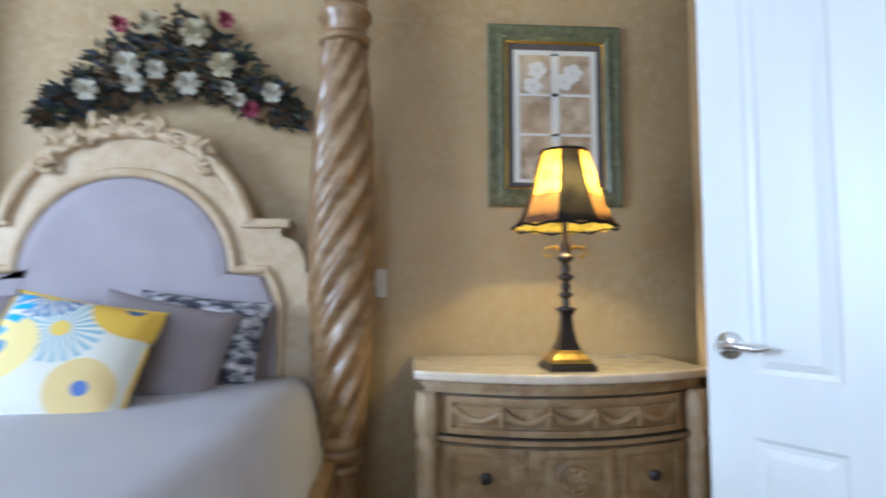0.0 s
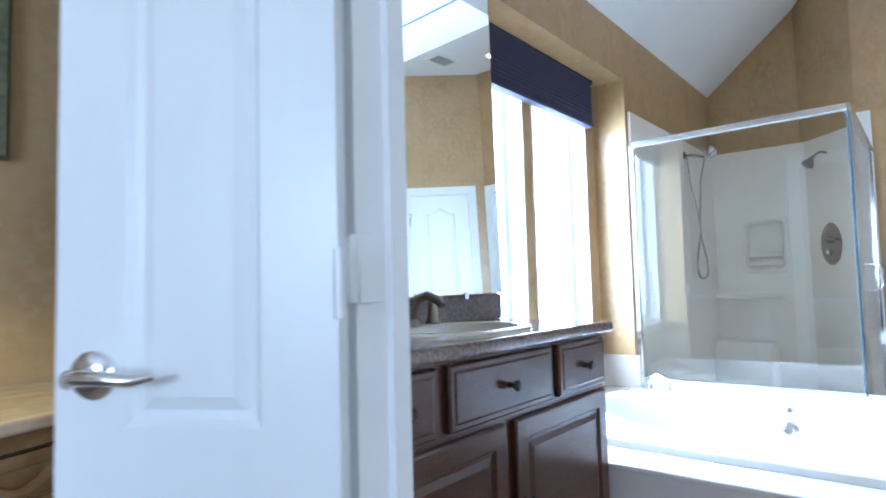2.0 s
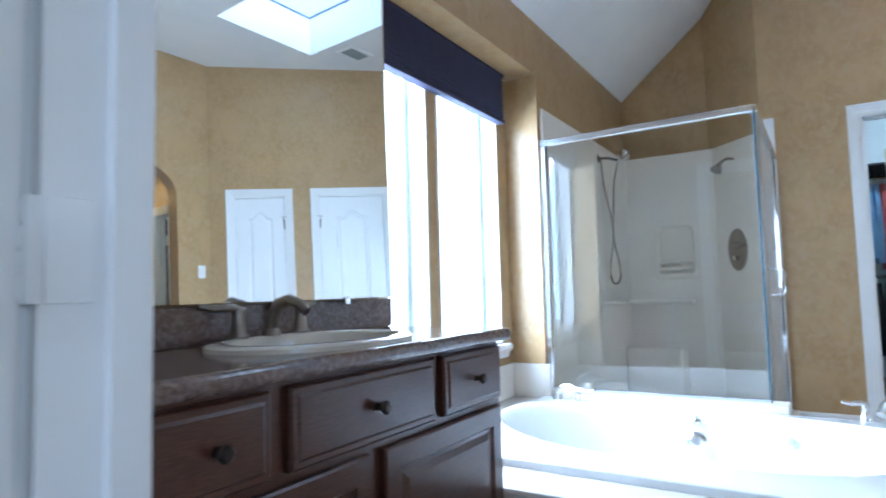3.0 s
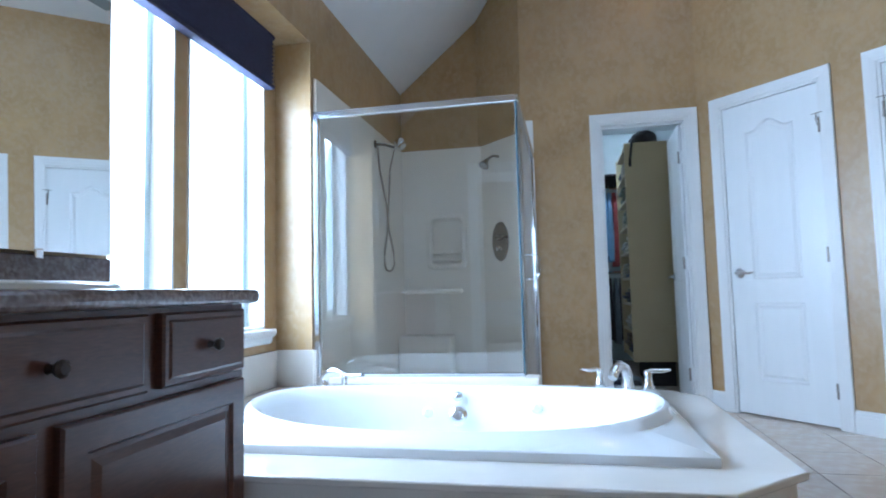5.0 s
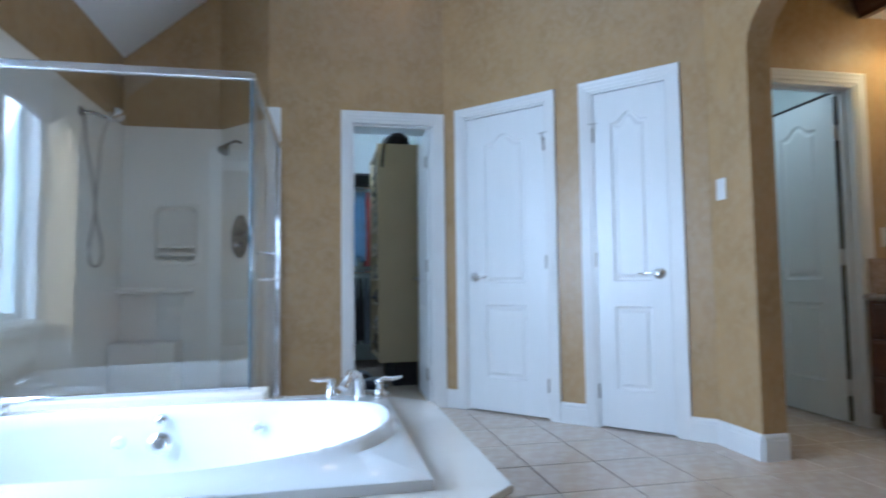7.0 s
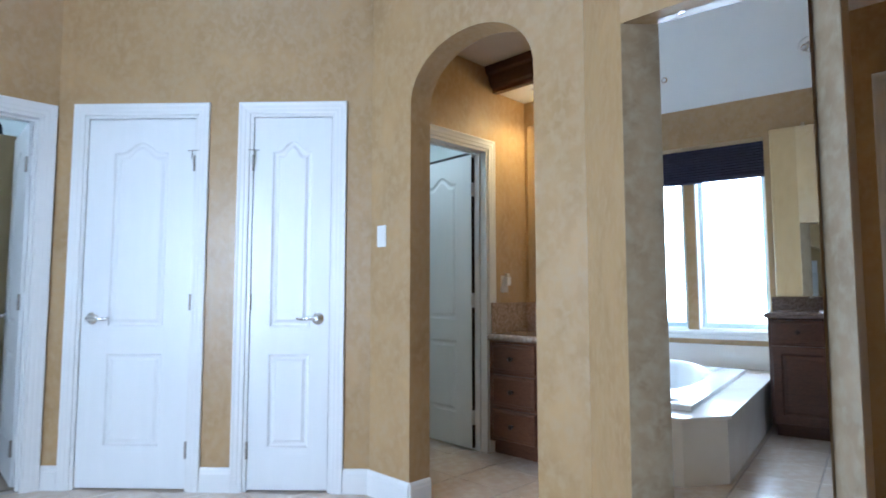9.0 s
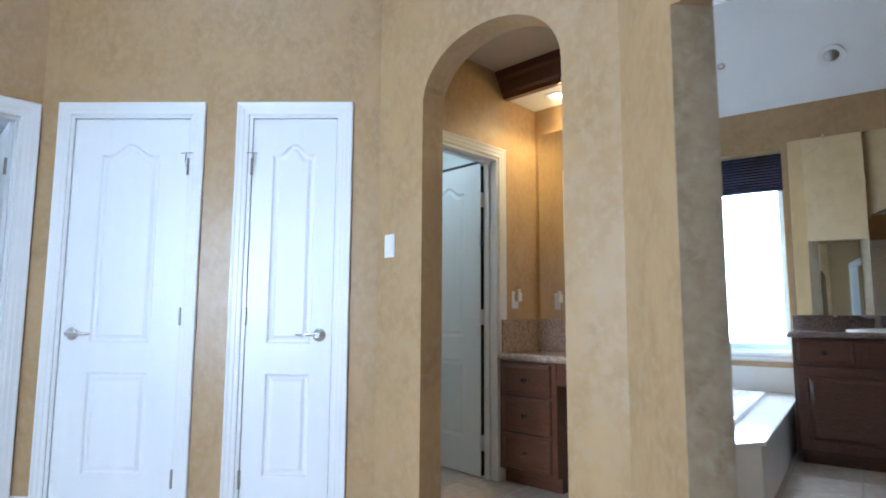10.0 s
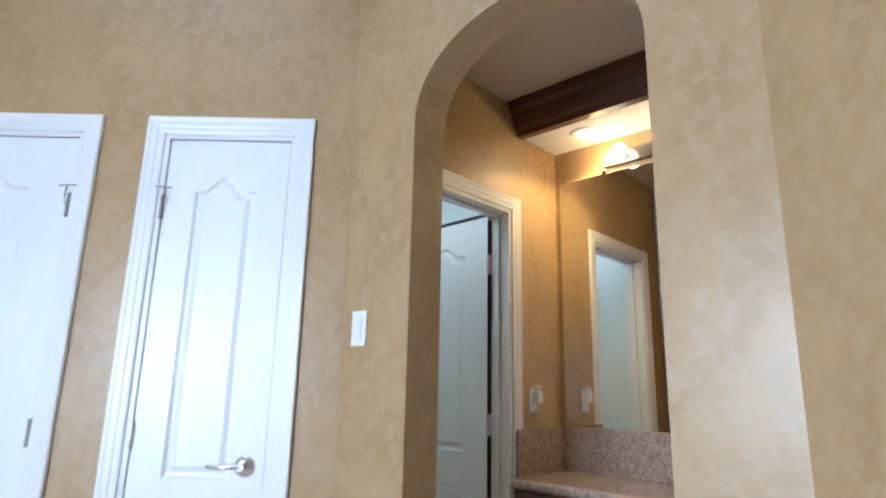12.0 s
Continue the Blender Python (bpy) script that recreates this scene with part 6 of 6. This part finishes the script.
# dried floral swag over the headboard
LEAFG = material("dusty_green_leaf", (0.10, 0.12, 0.08), 0.8, mottle=(0.05, 0.065, 0.05), scale=30)
LEAFB = material("blue_grey_leaf", (0.10, 0.12, 0.15), 0.8, mottle=(0.05, 0.06, 0.085), scale=30)
TWIG = material("brown_twig", (0.19, 0.11, 0.06), 0.9, mottle=(0.09, 0.05, 0.03), scale=30)
CREAMF = material("cream_silk_petal", (0.60, 0.56, 0.46), 0.8, mottle=(0.42, 0.38, 0.29), scale=20)
OLDF = material("ivory_silk_petal", (0.50, 0.44, 0.30), 0.8, mottle=(0.38, 0.32, 0.2), scale=20)
PINKF = material("dark_rose_petal", (0.30, 0.04, 0.08), 0.8, mottle=(0.2, 0.03, 0.05), scale=20)
swag = thing("floral_swag", "silk swag of cream flowers and dusty leaves above the bed", "floral swag")
random.seed(21)


def swag_point():
    u = random.uniform(-1, 1)
    x = -0.96 + 0.53 * u
    mid = 2.01 - 0.27 * abs(u) ** 1.5
    spread_z = 0.17 * (1 - abs(u)) ** 0.6 + 0.025
    return Vector((x, 2.50 - random.uniform(0, 0.06), mid + random.uniform(-spread_z, spread_z)))


def leaf_into(bm, c, size, ang, tilt):
    d = Vector((math.cos(ang), -math.sin(tilt) * 0.6, math.sin(ang))).normalized()
    s = d.cross(Vector((0, 1, 0.2))).normalized()
    up = Vector((0, -0.012, 0))
    pts = [c, c + d * size * 0.35 + s * size * 0.22 + up, c + d * size, c + d * size * 0.35 - s * size * 0.22 + up]
    vs = [bm.verts.new(p) for p in pts]
    m = bm.verts.new(c + d * size * 0.45 - up)
    for i in range(4):
        bm.faces.new((vs[i], vs[(i + 1) % 4], m))


for nm, mat, cnt in (("green_leaves", LEAFG, 560), ("blue_leaves", LEAFB, 340), ("brown_leaves", TWIG, 400)):
    bm = bmesh.new()
    for i in range(cnt):
        leaf_into(bm, swag_point(), random.uniform(0.02, 0.062), random.uniform(0, 6.28), random.uniform(-0.5, 1))
    ob = part(nm, bm, mat, swag)
    tagged(ob, kind="stuff")
bm = bmesh.new()
for s in (-1, 1):
    tube(bm, [(-0.96, 2.52, 2.0), (-0.96 + s * 0.25, 2.515, 1.94), (-0.96 + s * 0.42, 2.51, 1.83), (-0.96 + s * 0.54, 2.505, 1.71)], 0.008, 6)
part("stem", bm, TWIG, swag, "", True)


def bloom(c, r, mat):
    bm = bmesh.new()
    for lay in range(3):
        for k in range(6):
            a = 2 * math.pi * k / 6 + lay * 0.5
            rr = r * (1 - 0.28 * lay)
            d = Vector((math.cos(a), 0, math.sin(a)))
            s = Vector((-math.sin(a), 0, math.cos(a)))
            o = c + Vector((0, -0.012 * lay, 0))
            vs = [bm.verts.new(o + d * rr * t + s * rr * w + Vector((0, -0.02 * t * (1 + lay), 0))) for t, w in ((0.08, 0), (0.5, 0.38), (0.95, 0.26), (1.0, 0), (0.95, -0.26), (0.5, -0.38))]
            bm.faces.new(vs)
    part("flower", bm, mat, swag, "", True)


for x, z, r, mat in ((-1.274, 1.834, 0.045, CREAMF), (-1.122, 1.945, 0.05, CREAMF), (-1.094, 1.867, 0.042, CREAMF), (-1.008, 1.922, 0.04, CREAMF), (-0.882, 1.869, 0.05, CREAMF), (-0.862, 2.083, 0.06, OLDF), (-0.749, 1.949, 0.055, OLDF), (-1.037, 2.116, 0.05, OLDF), (-0.718, 1.851, 0.03, CREAMF), (-0.68, 1.806, 0.03, CREAMF), (-0.549, 1.838, 0.042, CREAMF), (-1.154, 2.104, 0.035, PINKF), (-0.737, 2.135, 0.035, PINKF), (-0.631, 1.766, 0.035, PINKF)):
    bloom(Vector((x, 2.43, z)), r, mat)

# ---- floor tiles ----
tile_mesh = bpy.data.meshes.new("tile")
bm = bmesh.new()
TW, TH = 0.372, 0.335
cuboid(bm, 0.003, TW - 0.003, 0.003, TH - 0.003, -0.008, 0.0, 0.002, 1)
bm.to_mesh(tile_mesh)
bm.free()
tile_mesh.materials.append(TILE)
floor_ob = bpy.data.objects["floor"]
for i in range(-7, 8):
    for j in range(-8, 8):
        x, y = 3.56 + TW * i, -0.52 + TH * j
        if x < 1.03 or x > 5.4 or y < -3.2 or y > 1.6:
            continue
        if (x > 2.5 and x < 3.4 and y > 0.1) or (x < 2.3 and y > 1.5) or (x > 3.9 and y > 0.5) or (y > -1.7 and (x - 3.95) > (y + 1.9) * 1.1 + 0.3):
            continue
        t = new("tile", tile_mesh)
        t.parent = floor_ob
        t.location = (x, y, 0.0)
